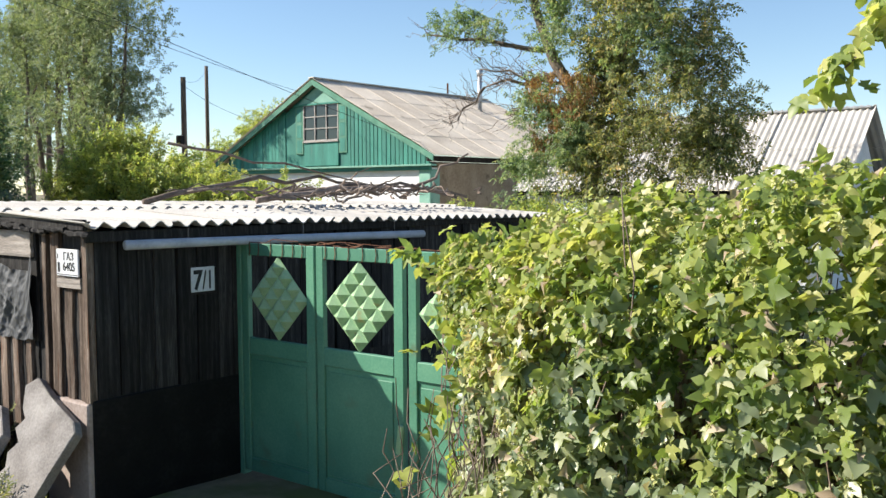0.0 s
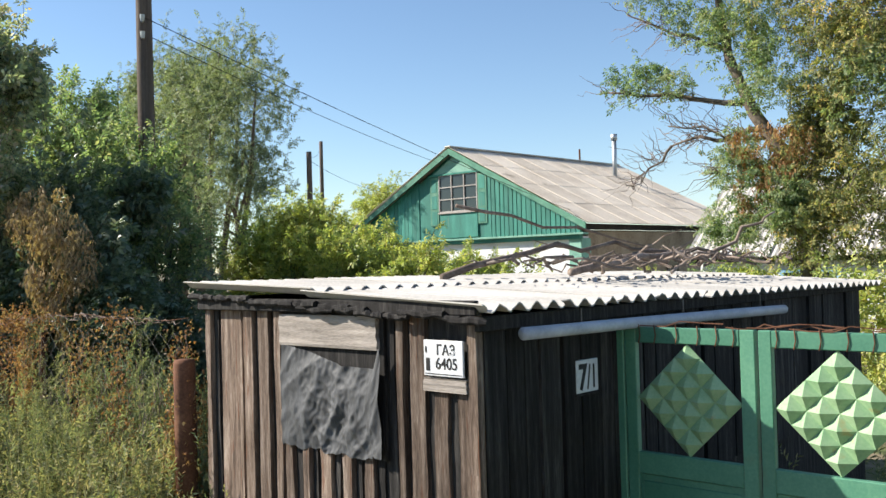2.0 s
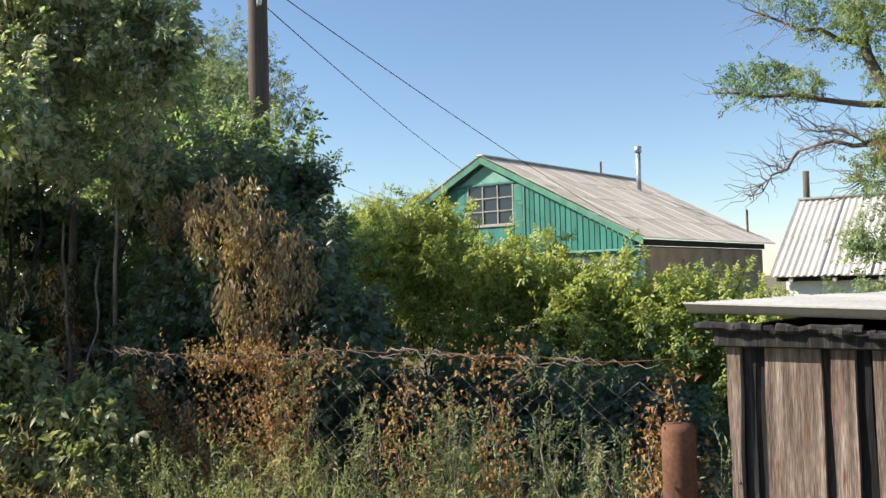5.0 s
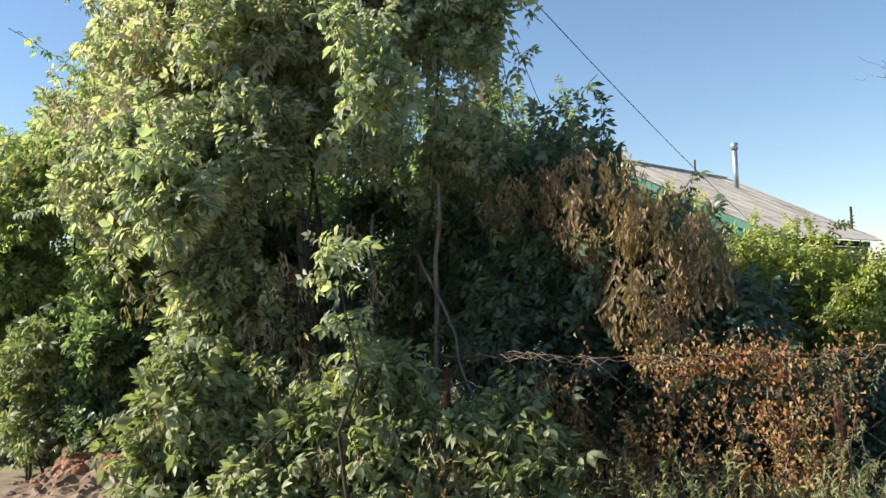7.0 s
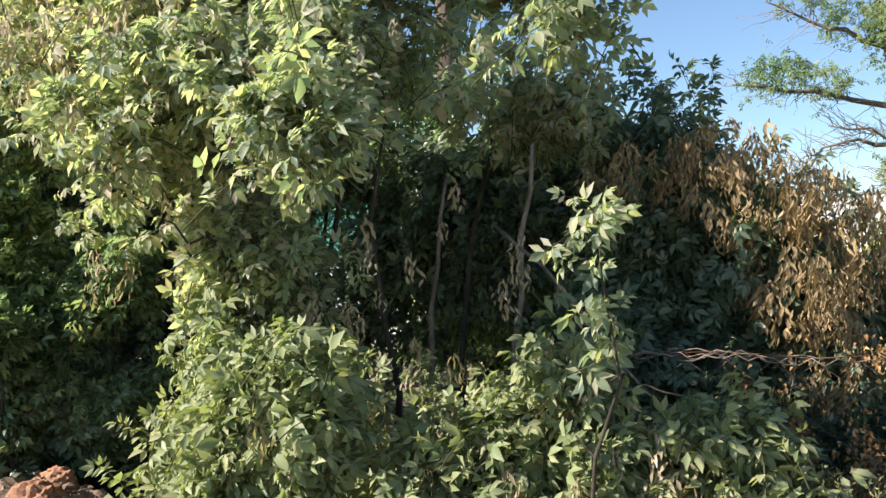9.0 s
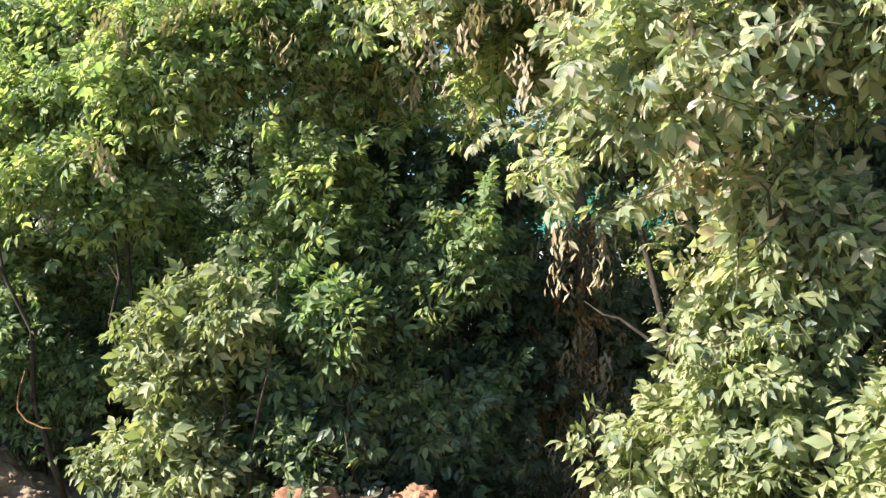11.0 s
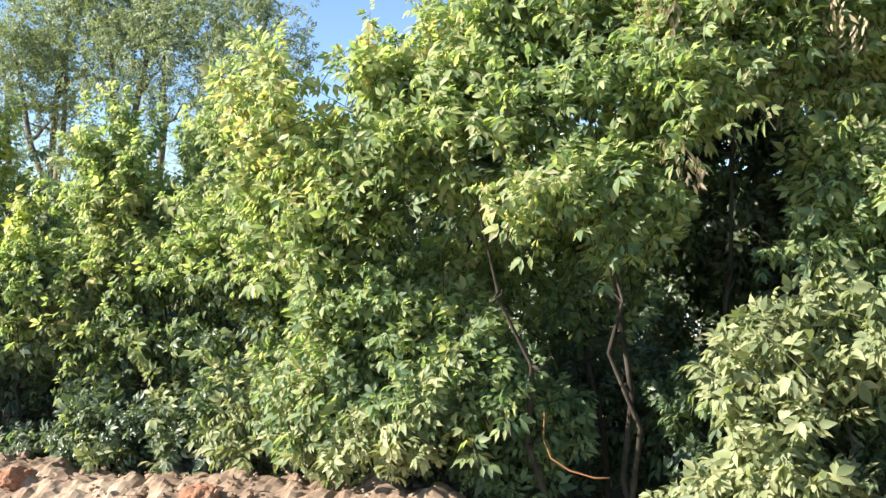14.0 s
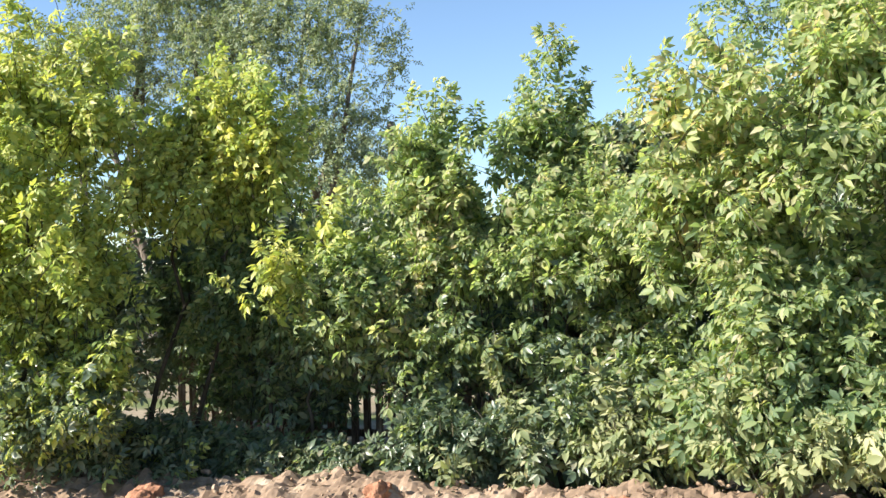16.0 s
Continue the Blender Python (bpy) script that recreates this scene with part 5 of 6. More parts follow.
bush("box_elder_tree", "green box elder tree round the utility pole", "tree",
     [(9.4, 3.3, 2.0, 1.2, 0.9, 1.25), (8.2, 3.1, 1.5, 0.8, 0.8, 1.1), (11.2, 3.4, 2.1, 1.2, 0.9, 1.2), (13.0, 3.6, 2.4, 1.4, 0.9, 1.4), (15, 4, 1.9, 1.4, 0.9, 1.0), (9.7, 2.6, 0.8, 1.5, 0.7, 1.1), (14.0, 4.2, 1.1, 1.7, 0.9, 1.2), (16.6, 4.3, 1.2, 1.2, 0.9, 1.3), (12.2, 4.0, 1.0, 1.2, 0.9, 1.1),
      (15.0, 4.2, 4.2, 1.0, 0.9, 0.9), (12.1, 4.0, 4.0, 0.8, 0.9, 0.8), (10.2, 3.6, 3.0, 0.7, 0.9, 0.8), (11.8, 3.4, 3.4, 0.9, 0.9, 0.8), (13.9, 3.6, 4.3, 0.9, 0.9, 0.8), (8.7, 3.2, 2.8, 0.6, 0.9, 0.7)],
     2900, 0.55, 9, 0.21, LEAF, TWIG, 6, 82, gaps=0.5, leaders=60, base_z=-0.4, stem_r=0.05, rise=0.7)

# ---- the hedge of box elders ----
bush("box_elder_bush", "large box elder with dry brown seed bunches", "bush",
     [(8.2, -0.2, 0.55, 0.75, 0.6, 0.5), (8.9, 0.2, 2.85, 0.75, 1.0, 0.6), (9.6, -0.5, 2.6, 0.9, 1.0, 0.6), (9.7, 0.4, 3.4, 1.3, 1.4, 1.0), (10.7, 0.6, 3.6, 1.3, 1.3, 1.2),
      (9.45, -0.25, 1.4, 0.55, 0.6, 0.85), (9.6, 0.0, 0.6, 0.8, 0.7, 0.6), (9.4, 0.9, 4.3, 1.1, 1.1, 0.8), (8.3, 1.2, 3.7, 0.7, 0.7, 0.7), (7.55, -0.6, 3.0, 0.38, 0.3, 0.22),
      (7.9, 1.0, 2.75, 0.5, 0.4, 0.35), (10.4, 0.0, 2.3, 0.6, 0.6, 0.5), (8.6, -1.35, 2.4, 0.35, 0.35, 0.2)],
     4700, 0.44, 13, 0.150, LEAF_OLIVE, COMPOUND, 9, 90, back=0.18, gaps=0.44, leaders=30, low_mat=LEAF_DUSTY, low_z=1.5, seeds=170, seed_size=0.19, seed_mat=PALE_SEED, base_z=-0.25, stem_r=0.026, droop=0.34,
     seed_blobs=[(8.55, -1.45, 2.25, 0.16, 0.15, 0.12), (9.6, -0.2, 3.0, 1.3, 1.3, 0.9), (8.5, 0.0, 1.6, 0.9, 0.6, 0.6), (10.6, 0.2, 3.4, 1.0, 1.2, 1.0), (10.45, -0.4, 1.75, 0.2, 0.1, 0.15), (8.0, -0.3, 0.9, 0.8, 0.6, 0.5), (10.9, 0.3, 3.0, 0.6, 0.9, 0.6)])
bush("box_elder_bush", "box elder bush covered in hanging brown seeds", "bush",
     [(6.95, 1.3, 1.5, 0.75, 0.7, 0.85), (7.4, 1.4, 2.2, 0.6, 0.6, 0.5), (6.3, 1.3, 1.2, 0.6, 0.6, 0.6), (7.6, 1.0, 0.9, 0.6, 0.7, 0.8)],
     620, 0.45, 11, 0.155, LEAF_DARK, COMPOUND, 4, 91, seeds=330, seed_size=0.20, leaders=16, base_z=-0.3, stem_r=0.03,
     seed_blobs=[(7.45, 1.0, 2.4, 0.4, 0.4, 0.16), (6.95, 1.0, 2.5, 0.35, 0.4, 0.16), (6.75, 0.9, 2.2, 0.45, 0.45, 0.3), (6.4, 1.0, 2.1, 0.35, 0.45, 0.25), (6.5, 0.9, 1.75, 0.35, 0.4, 0.4), (6.35, 0.9, 1.35, 0.25, 0.3, 0.35), (6.15, 1.0, 1.85, 0.2, 0.3, 0.3)])
bush("box_elder_bush", "tall full box elder bush in the hedge", "bush",
     [(16.0, 0.5, 2.05, 0.55, 0.6, 0.5), (12.6, 0.7, 2.05, 0.55, 0.5, 0.5), (13.9, 0.3, 2.15, 0.5, 0.5, 0.4), (15.3, 0.3, 2.5, 0.75, 0.7, 0.65), (14.6, -0.1, 2.25, 0.6, 0.5, 0.3), (14.0, 0.4, 2.9, 1.0, 0.8, 0.65), (14.3, 1.3, 3.4, 1.1, 0.9, 0.6), (13.0, 0.9, 3.2, 0.8, 0.8, 0.7),
      (12.4, 1.1, 2.9, 0.6, 0.6, 0.6), (15.0, 0.3, 0.9, 0.65, 0.55, 0.6), (14.5, 0.5, 0.6, 0.5, 0.4, 0.45), (15.4, 0.5, 1.4, 0.65, 0.6, 0.6), (15.8, 0.5, 0.7, 0.6, 0.5, 0.5), (14.6, 1.2, 1.7, 0.8, 0.5, 0.7), (12.2, 1.4, 3.6, 0.8, 0.7, 0.5),
      (13.2, 1.3, 4.0, 0.9, 0.8, 0.5), (11.0, 0.9, 3.0, 0.5, 0.5, 0.35)],
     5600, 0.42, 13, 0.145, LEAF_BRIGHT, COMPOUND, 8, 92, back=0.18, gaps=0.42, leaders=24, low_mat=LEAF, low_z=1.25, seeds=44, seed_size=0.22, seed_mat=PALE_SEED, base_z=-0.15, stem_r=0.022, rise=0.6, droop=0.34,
     spires=((15.87, -0.2, 3.16, 0.6), (16.22, 0.07, 2.9, 0.55), (15.4, 0.2, 3.1, 0.5), (14.84, 0.7, 3.6, 0.6)),
     seed_blobs=[(13.45, -0.25, 2.4, 0.15, 0.1, 0.12), (14.44, 0.0, 2.8, 0.12, 0.1, 0.2), (12.4, 0.9, 3.0, 0.7, 0.4, 0.3), (13.3, 0.3, 3.2, 0.8, 0.5, 0.3)])
bush("dark_bush", "dusty dark box elder bush beside the hollow", "bush",
     [(12.5, 0.6, 1.05, 0.75, 0.55, 0.75), (11.9, 0.1, 1.2, 0.35, 0.35, 0.35), (11.7, 0.9, 0.8, 0.5, 0.5, 0.7), (11.6, 1.0, 1.7, 0.4, 0.5, 0.35), (12.2, 0.2, 0.4, 0.6, 0.4, 0.45), (13.2, 0.9, 0.5, 0.7, 0.5, 0.6)],
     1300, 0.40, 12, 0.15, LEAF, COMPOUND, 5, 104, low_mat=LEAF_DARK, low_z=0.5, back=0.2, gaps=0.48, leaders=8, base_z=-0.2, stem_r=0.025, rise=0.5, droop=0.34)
bush("box_elder_bush", "lower box elder thicket in front of pickets", "bush",
     [(17.2, 1.5, 1.4, 0.9, 0.7, 1.0), (18.1, 1.6, 1.4, 0.75, 0.7, 0.9), (17.2, 1.9, 2.6, 0.4, 0.45, 0.6), (18.1, 1.5, 2.4, 0.42, 0.45, 0.5), (16.5, 1.3, 1.7, 0.6, 0.6, 0.6), (17.0, 1.1, 0.6, 1.1, 0.5, 0.5),
      (16.3, 1.2, 0.7, 0.6, 0.5, 0.6), (16.6, 1.6, 2.0, 0.5, 0.5, 0.4), (17.9, 1.1, 0.4, 0.6, 0.4, 0.4), (18.8, 1.2, 1.6, 0.4, 0.45, 0.45)],
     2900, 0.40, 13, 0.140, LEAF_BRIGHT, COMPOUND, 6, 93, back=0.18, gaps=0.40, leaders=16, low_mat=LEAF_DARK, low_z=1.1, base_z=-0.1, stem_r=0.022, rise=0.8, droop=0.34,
     spires=((17.16, 1.95, 3.7, 1.0), (18.12, 1.3, 3.08, 0.6), (17.6, 1.7, 3.0, 0.6), (18.5, 1.4, 2.5, 0.4)))
bush("box_elder_bush", "tall yellowish box elder bush at the hedge's end", "bush",
     [(21.3, 0.6, 2.2, 0.85, 0.8, 1.6), (21.0, 0.5, 1.0, 0.6, 0.5, 0.9), (20.7, 0.9, 0.3, 0.6, 0.4, 0.4), (22.4, 1.5, 2.3, 0.8, 0.7, 1.5), (20.3, 1.5, 2.6, 0.65, 0.7, 0.7), (19.6, 1.4, 2.5, 0.4, 0.5, 0.6), (21.4, 0.7, 0.8, 0.8, 0.6, 0.7), (24.5, 2.0, 2.0, 1.2, 0.8, 1.6)],
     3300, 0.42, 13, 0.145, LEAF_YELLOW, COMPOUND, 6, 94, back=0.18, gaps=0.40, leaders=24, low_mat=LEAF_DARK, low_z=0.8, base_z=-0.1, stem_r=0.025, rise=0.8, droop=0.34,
     spires=((19.02, 1.16, 2.36, 0.6), (19.55, 1.17, 3.5, 0.7), (20.2, 1.4, 3.6, 0.6), (19.31, 0.75, 1.88, 0.5), (20.9, 1.0, 3.9, 0.7)))
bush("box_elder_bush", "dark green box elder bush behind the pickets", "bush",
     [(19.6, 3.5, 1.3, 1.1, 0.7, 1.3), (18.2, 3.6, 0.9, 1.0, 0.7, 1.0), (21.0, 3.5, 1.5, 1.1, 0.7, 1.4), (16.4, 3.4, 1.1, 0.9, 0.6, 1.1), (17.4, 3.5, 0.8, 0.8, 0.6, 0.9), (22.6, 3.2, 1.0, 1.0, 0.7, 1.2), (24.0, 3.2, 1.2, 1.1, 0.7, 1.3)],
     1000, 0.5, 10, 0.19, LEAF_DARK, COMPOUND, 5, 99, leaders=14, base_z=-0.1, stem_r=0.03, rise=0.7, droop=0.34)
bush("dark_bush", "green leafy bush growing through the pickets", "bush",
     [(19.9, 1.7, 1.55, 0.8, 0.5, 0.65), (19.2, 1.5, 1.3, 0.45, 0.45, 0.5), (20.4, 1.3, 0.25, 0.9, 0.35, 0.35), (19.2, 1.2, 0.15, 0.7, 0.3, 0.28), (19.9, 2.0, 0.75, 0.9, 0.3, 0.4)],
     1300, 0.40, 12, 0.145, LEAF, COMPOUND, 4, 105, low_mat=LEAF_DARK, low_z=0.8, back=0.3, gaps=0.3, leaders=8, base_z=-0.1, stem_r=0.02, rise=0.6, droop=0.34)
# Backdrop in dark leaves, so the hedge's hollows read as shaded.
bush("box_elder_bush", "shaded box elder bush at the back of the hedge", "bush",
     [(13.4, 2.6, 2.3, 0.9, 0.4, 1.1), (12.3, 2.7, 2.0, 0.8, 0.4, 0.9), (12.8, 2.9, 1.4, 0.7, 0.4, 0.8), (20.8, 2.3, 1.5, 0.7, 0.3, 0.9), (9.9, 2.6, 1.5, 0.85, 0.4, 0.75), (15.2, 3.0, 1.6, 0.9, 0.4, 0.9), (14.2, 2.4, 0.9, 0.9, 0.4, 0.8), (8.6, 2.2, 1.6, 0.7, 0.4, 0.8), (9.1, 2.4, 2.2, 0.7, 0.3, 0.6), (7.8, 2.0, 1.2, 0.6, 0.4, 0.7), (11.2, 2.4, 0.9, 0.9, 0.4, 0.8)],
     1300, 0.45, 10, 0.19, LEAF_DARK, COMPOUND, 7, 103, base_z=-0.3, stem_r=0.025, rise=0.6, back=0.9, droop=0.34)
# Added fill behind see-through gaps; its dark colour carries the hollows' shade.
bush("dark_bush", "thicket filling the hedge's gaps, shade-dark leaf colour", "bush",
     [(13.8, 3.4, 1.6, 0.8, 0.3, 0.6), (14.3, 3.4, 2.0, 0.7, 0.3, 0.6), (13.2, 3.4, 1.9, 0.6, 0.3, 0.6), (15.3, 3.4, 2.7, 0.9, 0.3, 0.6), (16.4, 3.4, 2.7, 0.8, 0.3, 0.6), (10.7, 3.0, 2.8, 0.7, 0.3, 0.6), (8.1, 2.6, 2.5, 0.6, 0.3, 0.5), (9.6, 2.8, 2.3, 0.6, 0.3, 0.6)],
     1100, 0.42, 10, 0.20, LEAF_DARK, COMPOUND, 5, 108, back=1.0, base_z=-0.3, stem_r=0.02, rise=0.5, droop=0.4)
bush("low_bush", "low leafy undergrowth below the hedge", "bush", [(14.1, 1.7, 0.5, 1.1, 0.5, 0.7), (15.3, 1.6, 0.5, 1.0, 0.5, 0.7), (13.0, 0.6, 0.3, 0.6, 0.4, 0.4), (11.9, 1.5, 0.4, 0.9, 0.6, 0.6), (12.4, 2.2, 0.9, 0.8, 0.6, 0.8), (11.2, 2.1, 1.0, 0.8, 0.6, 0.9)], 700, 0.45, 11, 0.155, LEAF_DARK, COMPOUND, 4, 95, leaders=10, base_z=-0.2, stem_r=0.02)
bush("sapling", "slim yellow-green box elder sapling before the hedge", "sapling", [(7.26, -1.21, 1.85, 0.22, 0.2, 0.22), (7.26, -1.2, 1.45, 0.12, 0.12, 0.2)], 14, 0.20, 6, 0.125, LEAF_OLIVE, COMPOUND, 1, 96, base_z=-0.1, stem_r=0.014, rise=0.2, back=1)
bush("dusty_bush", "pale dusty undergrowth spilling over the verge", "bush", [(9.05, -1.1, 0.4, 0.6, 0.4, 0.45), (8.3, -1.15, 0.35, 0.6, 0.4, 0.4), (8.85, -1.1, 0.95, 0.42, 0.3, 0.5)],
     600, 0.38, 11, 0.155, LEAF_DUSTY, COMPOUND, 5, 97, gaps=0.36, base_z=-0.1, stem_r=0.014, droop=0.34, seeds=26, seed_size=0.2, seed_mat=PALE_SEED)
bush("dusty_bush", "pale leafy shoots at the hedge's foot", "bush", [(13.0, -0.1, 0.95, 0.42, 0.35, 0.6), (12.55, -0.1, 1.35, 0.3, 0.3, 0.32), (12.3, -0.2, 1.55, 0.22, 0.2, 0.16), (13.3, 0.0, 0.45, 0.45, 0.35, 0.4), (12.7, 0.0, 0.4, 0.4, 0.3, 0.4)],
     300, 0.34, 11, 0.165, LEAF_DUSTY, COMPOUND, 5, 98, base_z=-0.05, stem_r=0.012, droop=0.4, gaps=0.50)
bush("dusty_bush", "pale dusty shoots over the soil heap", "bush", [(15.6, 0.2, 0.75, 0.5, 0.35, 0.5), (15.0, 0.0, 0.75, 0.35, 0.3, 0.5), (16.6, 0.75, 0.6, 0.5, 0.3, 0.45), (17.6, 0.95, 0.5, 0.5, 0.3, 0.4)],
     330, 0.36, 11, 0.155, LEAF_DUSTY, COMPOUND, 4, 106, base_z=-0.05, stem_r=0.012, droop=0.4, gaps=0.50)
bush("dry_tangle", "tangle of dry seed stalks and dull leaves before the fence", "weeds", [(6.9, -0.35, 0.6, 0.5, 0.3, 0.5), (7.5, -0.6, 0.65, 0.5, 0.4, 0.45), (8.0, -0.75, 0.75, 0.4, 0.35, 0.4), (7.6, -0.55, 1.15, 0.3, 0.25, 0.25)],
     330, 0.40, 8, 0.16, LEAF_DUSTY, COMPOUND, 5, 107, base_z=-0.1, stem_r=0.010, droop=0.34, seeds=85, seed_size=0.20, seed_mat=PALE_SEED, twig=DEADWOOD)
dryv = thing("dry_climber", "pale dried climbing plant hanging on a trunk", "climber", -10.9, 1.45, -0.1)
bm = bmesh.new()
rnd = random.Random(12)
tube(bm, bent((0.1, 0.35, 0), (-0.15, 0.45, 3.2), 8, 0.06, rnd), [0.07, 0.07, 0.065, 0.06, 0.055, 0.05, 0.045, 0.04, 0.03], 8)
part("trunk", bm, BARK, dryv, smooth=True)
g = np.random.default_rng(12)
P = np.stack([g.normal(0, 0.17, 150), g.normal(0.25, 0.14, 150), g.uniform(0.1, 2.2, 150)], 1)
for nm, matl, lo, hi in (("dry_foliage", PALE_SEED, 0, 75), ("brown_foliage", DRY_VINE, 75, 150)):
    q2 = P[lo:hi]
    k = hi - lo
    part(nm, scatter(nm, SEEDS, q2, np.array([0, 0, -1.0]) + g.normal(0, 0.3, (k, 3)), g.normal(size=(k, 3)), g.uniform(0.12, 0.26, k), matl), None, dryv, kind="stuff")

fallen = thing("dry_branch", "bare grey branches fallen under the box elder", "branches", -8.0, -0.3, 0.0)
rnd = random.Random(31)
for p, q2, r in (((-0.85, 0.35, 1.02), (-0.25, 0.3, 1.08), 0.013), ((-0.3, 0.9, 2.0), (1.1, -0.1, 0.75), 0.012), ((0.1, 0.1, 1.05), (1.3, 0.15, 1.0), 0.008), ((-0.2, -0.2, 0.85), (0.95, -0.25, 0.55), 0.010),
                 ((-0.35, 1.0, 0.0), (-0.05, 0.9, 2.5), 0.030), ((-0.9, 0.9, 0.0), (-0.55, 0.7, 2.3), 0.024), ((0.3, 0.2, 0.1), (0.6, -0.1, 1.3), 0.009), ((-0.1, -0.5, 0.0), (0.15, -0.6, 0.75), 0.009)):
    part("branch", tube(bmesh.new(), bent(p, q2, 8, 0.05, rnd, 0.04), [r * (1.1 - 0.08 * k) for k in range(9)], 6), DEADWOOD, fallen, smooth=True)

hook = thing("hanging_stem", "bare tan stem curling over the soil", "stem", -14.1, -0.15, 0.45)
part("stem", tube(bmesh.new(), [(-0.18, 0.1, 0.42), (-0.18, 0.05, 0.28), (-0.13, 0, 0.18), (-0.02, -0.03, 0.12), (0.12, -0.03, 0.085), (0.20, -0.03, 0.09)], 0.005, 6), DRY_VINE, hook, smooth=True)

# pickets behind the thicket
for k in range(46):
    x = -15.6 - k * 0.125
    if k == 0:
        pick = thing("picket_fence", "old grey picket fence behind the thicket", "fence", -18.3, 2.55, -0.15)
        part("rail", crate(-2.9, 0.03, 0.35, 2.9, 0.07, 0.42), WOOD, pick)
        part("rail", crate(-2.9, 0.03, 0.85, 2.9, 0.07, 0.92), WOOD, pick)
    h = 1.15 + 0.05 * math.sin(k * 5.1)
    part("picket", slab_of(bmesh.new(), [(x + 18.3, 0), (x + 18.37, 0), (x + 18.37, h), (x + 18.335, h + 0.05), (x + 18.3, h)], 0.0, 0.025), WOOD, pick)

# ---- hop vine over the street fence ----
hop = thing("hop_vine", "dense sunlit hop vine covering the fence", "vine", 4.2, 0.5, -0.5)
HO = np.array([4.2, 0.5, -0.5])
hop_blobs = [(2.55, 0.95, 1.15, 0.35, 0.35, 0.3), (2.85, 0.8, 0.8, 0.35, 0.4, 0.6), (3.25, 0.65, 0.75, 0.55, 0.6, 0.85), (3.8, 0.45, 0.7, 0.75, 0.75, 1.0), (4.6, 0.3, 0.75, 0.8, 0.8, 1.05), (5.5, 0.3, 0.85, 0.9, 0.8, 1.1), (6.6, 0.3, 0.9, 1.0, 0.8, 1.2),
             (3.4, 0.4, 0.0, 0.6, 0.6, 0.6), (4.6, 0.1, 0.0, 0.8, 0.7, 0.6), (5.8, 0.1, 0.1, 0.9, 0.7, 0.6), (3.0, 0.6, 0.1, 0.35, 0.4, 0.5)]
g = np.random.default_rng(44)
b = np.array(hop_blobs)
nh = 52000
pick_ = g.choice(len(b), nh, p=(b[:, 3] * b[:, 5]) / (b[:, 3] * b[:, 5]).sum())
d = unit(g.normal(size=(nh, 3)) + (0, -0.35, 0.15))
P = b[pick_, :3] + d * b[pick_, 3:] * (1 - np.abs(g.normal(0, 0.10, nh)))[:, None]
tuft = np.array([noise.noise(p * 3.2) for p in P])
P -= d * (0.16 * np.clip(-tuft, 0, 1) + 0.05 * g.random(nh))[:, None]
keep = tuft > -0.26 + g.normal(0, 0.1, nh) - 0.25 * (P[:, 2] > 1.2)
keep &= d[:, 1] < 0.35
P, d = P[keep], d[keep]
nh = len(P)
F = np.array([0, 0, -0.4]) + d * 0.5 + g.normal(0, 0.75, (nh, 3))
N = d * 0.6 + np.array([-0.40, -0.40, 0.5]) + g.normal(0, 0.60, (nh, 3))
size = 0.047 * np.exp(g.normal(0, 0.32, nh))
# Picked by height: low leaves get the shade-tinted colour.
old = P[:, 2] + g.normal(0, 0.3, nh) < 0.85
part("foliage", scatter("leaves", HOP, P[~old] - HO, F[~old], N[~old], size[~old], LEAF_HOP), None, hop, "three-lobed green and yellow leaves", kind="stuff")
part("lower_foliage", scatter("lower_leaves", HOP, P[old] - HO, F[old], N[old], 1.15 * size[old], LEAF_HOP_LOW), None, hop, "dull grey-green lower leaves, shade tint in their colour", kind="stuff")
cone = gather([(diamond(0.3, 0.2), (0, 0.12 * k, 0, 90 * k, 0.55, -60 + 12 * k)) for k in range(7)] + [(diamond(0.3, 0.2), (0, 0.12 * k, 0.02, 90 * k + 45, 0.55, 40)) for k in range(6)])
sel = g.integers(0, nh, 1700)
part("cone_growth", scatter("cones", cone, P[sel] + d[sel] * 0.03 - HO, np.array([0, 0, -1.0]) + g.normal(0, 0.25, (1700, 3)), d[sel] + 0.01, 0.032 * g.uniform(0.7, 1.3, 1700), CONE), None, hop, "papery pale hop cones", kind="stuff")
low = np.flatnonzero(old)
sel = np.concatenate([g.integers(0, nh, 1100), low[g.integers(0, len(low), 1300)]])
part("dry_foliage", scatter("dry_foliage", CURLED, P[sel] + d[sel] * 0.02 - HO, F[sel], N[sel], 0.05 * g.uniform(0.6, 1.4, 2400), PALE_SEED), None, hop, kind="stuff")
rnd = random.Random(45)
hl = []
for i in range(240):
    m = hop_blobs[rnd.randrange(len(hop_blobs))]
    s = Vector((m[0] + rnd.uniform(-1, 1) * m[3], m[1] - rnd.uniform(-0.5, 0.6) * m[4], -0.45))
    e = Vector((s.x + rnd.uniform(-0.3, 0.3), s.y + rnd.uniform(0.0, 0.3), m[2] + m[5] * rnd.uniform(0.2, 0.9)))
    hl.append([tuple(Vector(p) - Vector(HO)) for p in bent(s, e, 7, 0.08, rnd)])
for i in range(110):
    s = Vector((rnd.uniform(2.55, 3.35), rnd.uniform(0.05, 0.45), -0.48))
    e = Vector((s.x + rnd.uniform(-0.25, 0.3), s.y + rnd.uniform(-0.1, 0.3), rnd.uniform(0.1, 0.75)))
    hl.append([tuple(Vector(p) - Vector(HO)) for p in bent(s, e, 7, 0.10, rnd)])
part("trunk", stems_mesh("stem_growth", np.array(hl), 0.006, 0.003, DEADWOOD), None, hop, kind="stuff")
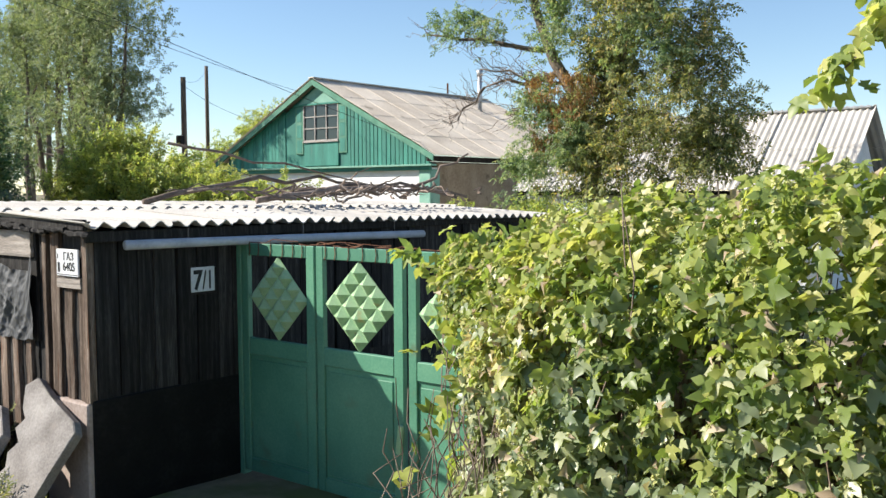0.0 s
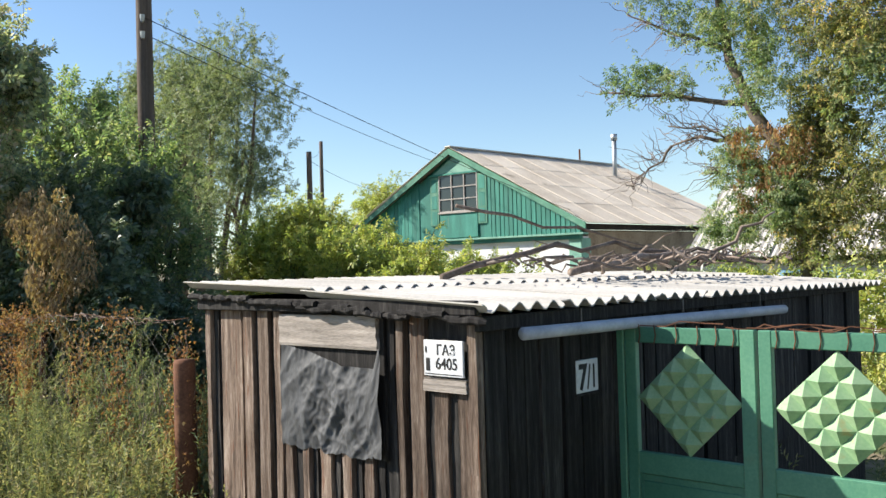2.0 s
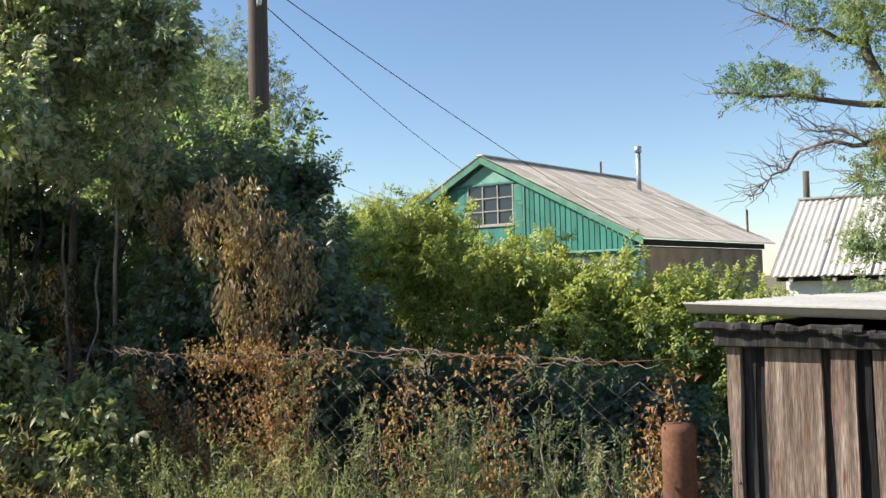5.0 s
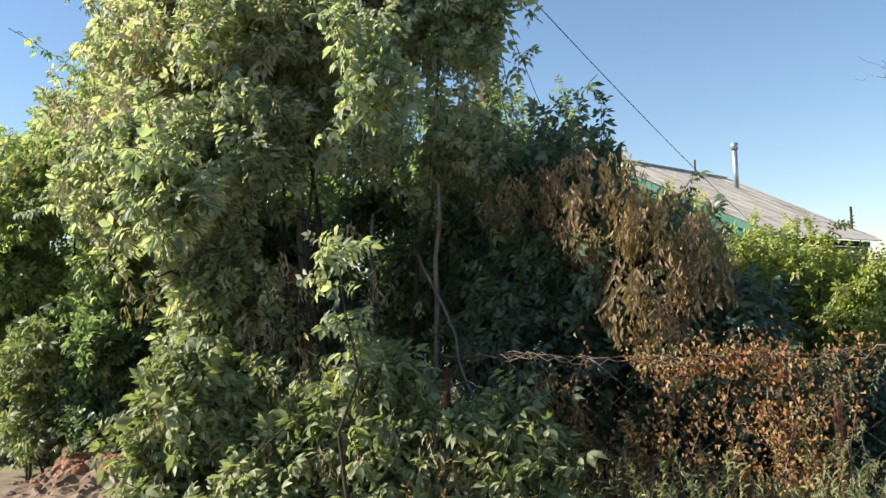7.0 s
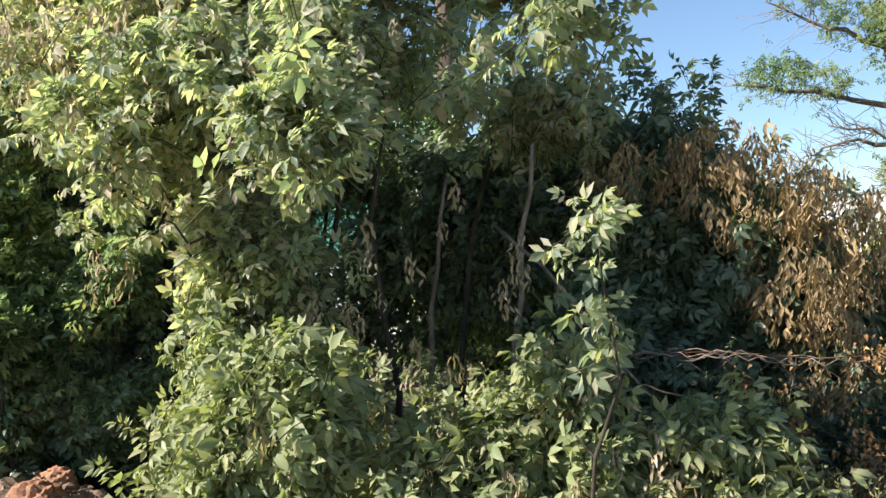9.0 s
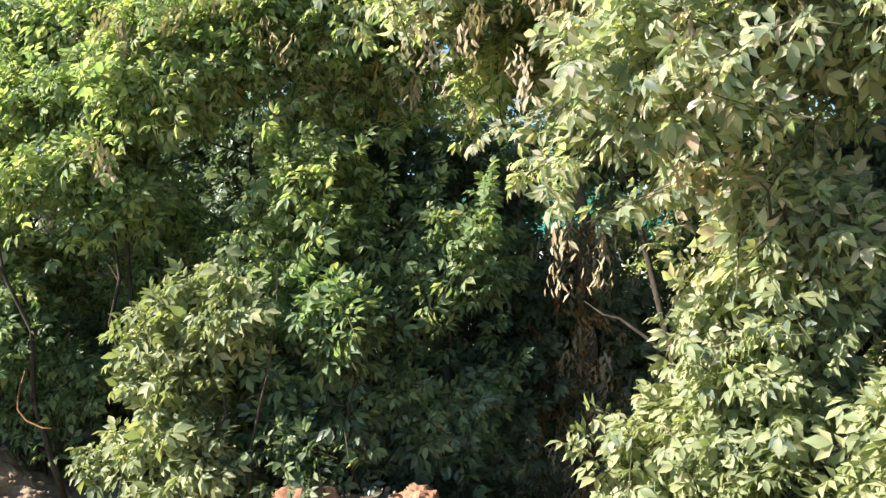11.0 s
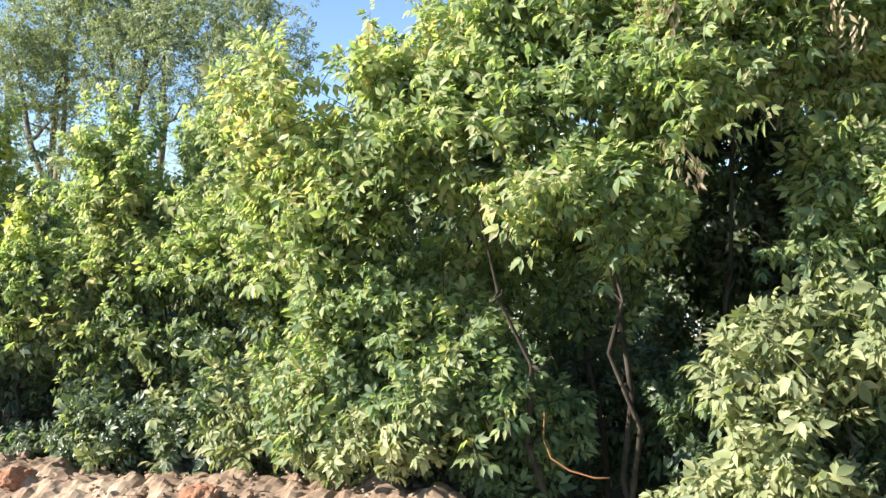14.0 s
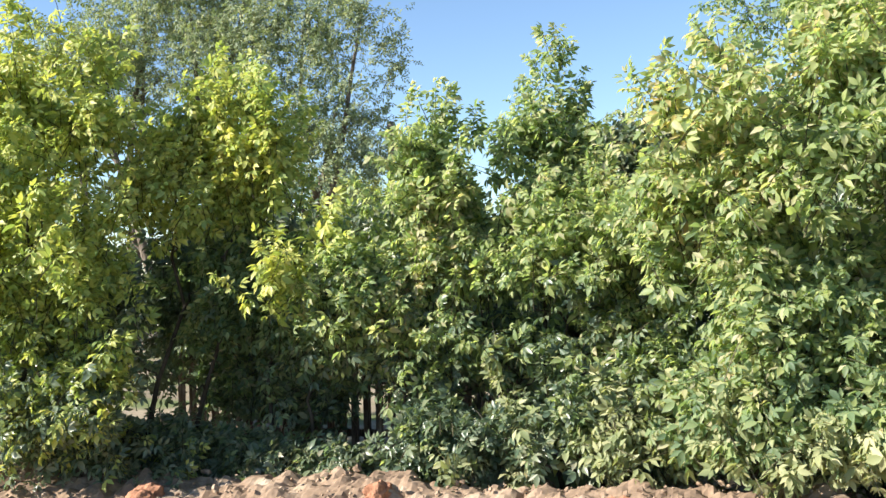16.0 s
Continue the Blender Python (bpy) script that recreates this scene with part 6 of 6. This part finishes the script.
side_shoots, g = shoots([(2.05, 1.05, 1.25, 0.35, 0.15, 0.12), (2.3, 0.95, 0.75, 0.25, 0.2, 0.4), (2.55, 0.75, 0.3, 0.25, 0.2, 0.4), (2.7, 0.55, -0.1, 0.2, 0.2, 0.3)], 42, 0.3, 1, 0.1, 46)
P, F, N, S = leaves_on(side_shoots, 6, 0.10, g, 0.4)
part("side_growth", scatter("side_shoots", HOP, P - HO, F, N, S, LEAF_HOP), None, hop, kind="stuff")
part("street_fence", crate(-0.9, 0.0, 0.0, 3.4, 0.04, 1.5), WOOD, hop, "grey boards buried in the vine")

# young tree at the street's start, one twig of it in view
twig_tree = thing("young_maple", "young maple with a drooping yellow-green twig", "tree", 5.7, 1.3, -0.5)
bm = tube(bmesh.new(), [(0, 0, 0), (0.03, 0, 1.5), (0.0, 0, 2.9), (-0.1, 0, 3.6)], [0.05, 0.045, 0.035, 0.02], 8)
tube(bm, [(0.0, 0, 2.9), (-0.5, -0.25, 3.05), (-1.0, -0.45, 2.9), (-1.25, -0.52, 2.65)], [0.02, 0.014, 0.009, 0.004], 6)
part("trunk", bm, BARK, twig_tree, smooth=True)
lines, g = shoots([(-1.36, -0.52, 2.52, 0.08, 0.08, 0.10), (-1.25, -0.5, 2.62, 0.12, 0.1, 0.12), (-1.1, -0.47, 2.75, 0.16, 0.12, 0.2), (0, 0, 3.4, 0.4, 0.4, 0.4)], 60, 0.2, 1, -0.4, 47)
P, F, N, S = leaves_on(lines, 5, 0.10, g, 0.9)
part("crown", scatter("crown", HOP, P, F, N, S, LEAF_HOP), None, twig_tree)


# ---- weeds and grass ----
def weeds(name, label, n, size, material, shape, place, height, seed):
    g = np.random.default_rng(seed)
    a, v = place(g, n)
    z = ground_height(a, v)
    h = height * g.uniform(0.4, 1.2, n)
    t = np.linspace(0, 1, 6)[None, :, None]
    root = np.stack([a, v, z], 1)
    tip = root + np.stack([g.normal(0, 0.12, n), g.normal(0, 0.12, n), h], 1)
    lines = root[:, None] * (1 - t) + tip[:, None] * t
    top = thing(name, label, "weeds", float(a.mean()), float(v.mean()), float(z.mean()), kind="stuff")
    o = np.array([a.mean(), v.mean(), z.mean()])
    part("stalk_growth", stems_mesh("stalks", lines - o, 0.004, 0.002, WEED), None, top, kind="stuff")
    P, F, N, S = leaves_on(lines, 9, size, g, 0.0, 0.8, 0.1)
    part("foliage", scatter("leaves", shape, P - o, F, N, S, material), None, top, kind="stuff")


weeds("fence_weeds", "grey-green wormwood and weeds along the fence", 950, 0.17, WEED, SPRIG, lambda g, n: (g.uniform(-8.2, -2.5, n), g.uniform(-0.6, -0.06, n)), 0.85, 1)
weeds("roadside_weeds", "dry yellowish roadside weeds beside the shed", 500, 0.13, WEED, SPRIG, lambda g, n: (g.uniform(-7.0, 0.2, n), g.uniform(-1.7, -0.5, n)), 0.32, 2)
weeds("wormwood", "tall blue-green wormwood by the rusty post", 360, 0.15, LEAF_GREY, SPRIG, lambda g, n: (g.uniform(-4.3, -2.6, n), g.uniform(0.03, 0.35, n)), 1.2, 6)
weeds("shed_weeds", "yellowish weeds at the shed's foot", 170, 0.12, WEED, SPRIG, lambda g, n: (g.uniform(-2.5, -1.1, n), g.uniform(-0.5, -0.1, n)), 0.62, 5)
weeds("tall_weeds", "dry tangled weeds under the box elder", 240, 0.18, DRY_SEED, SPRIG, lambda g, n: (g.uniform(-8.9, -6.0, n), g.uniform(-0.9, 0.0, n)), 0.75, 3)
weeds("plot_grass", "rough grass in the plots", 600, 0.22, WEED, SPRIG, lambda g, n: (g.uniform(-16, 0.0, n), g.uniform(1.5, 15, n)), 0.5, 4)
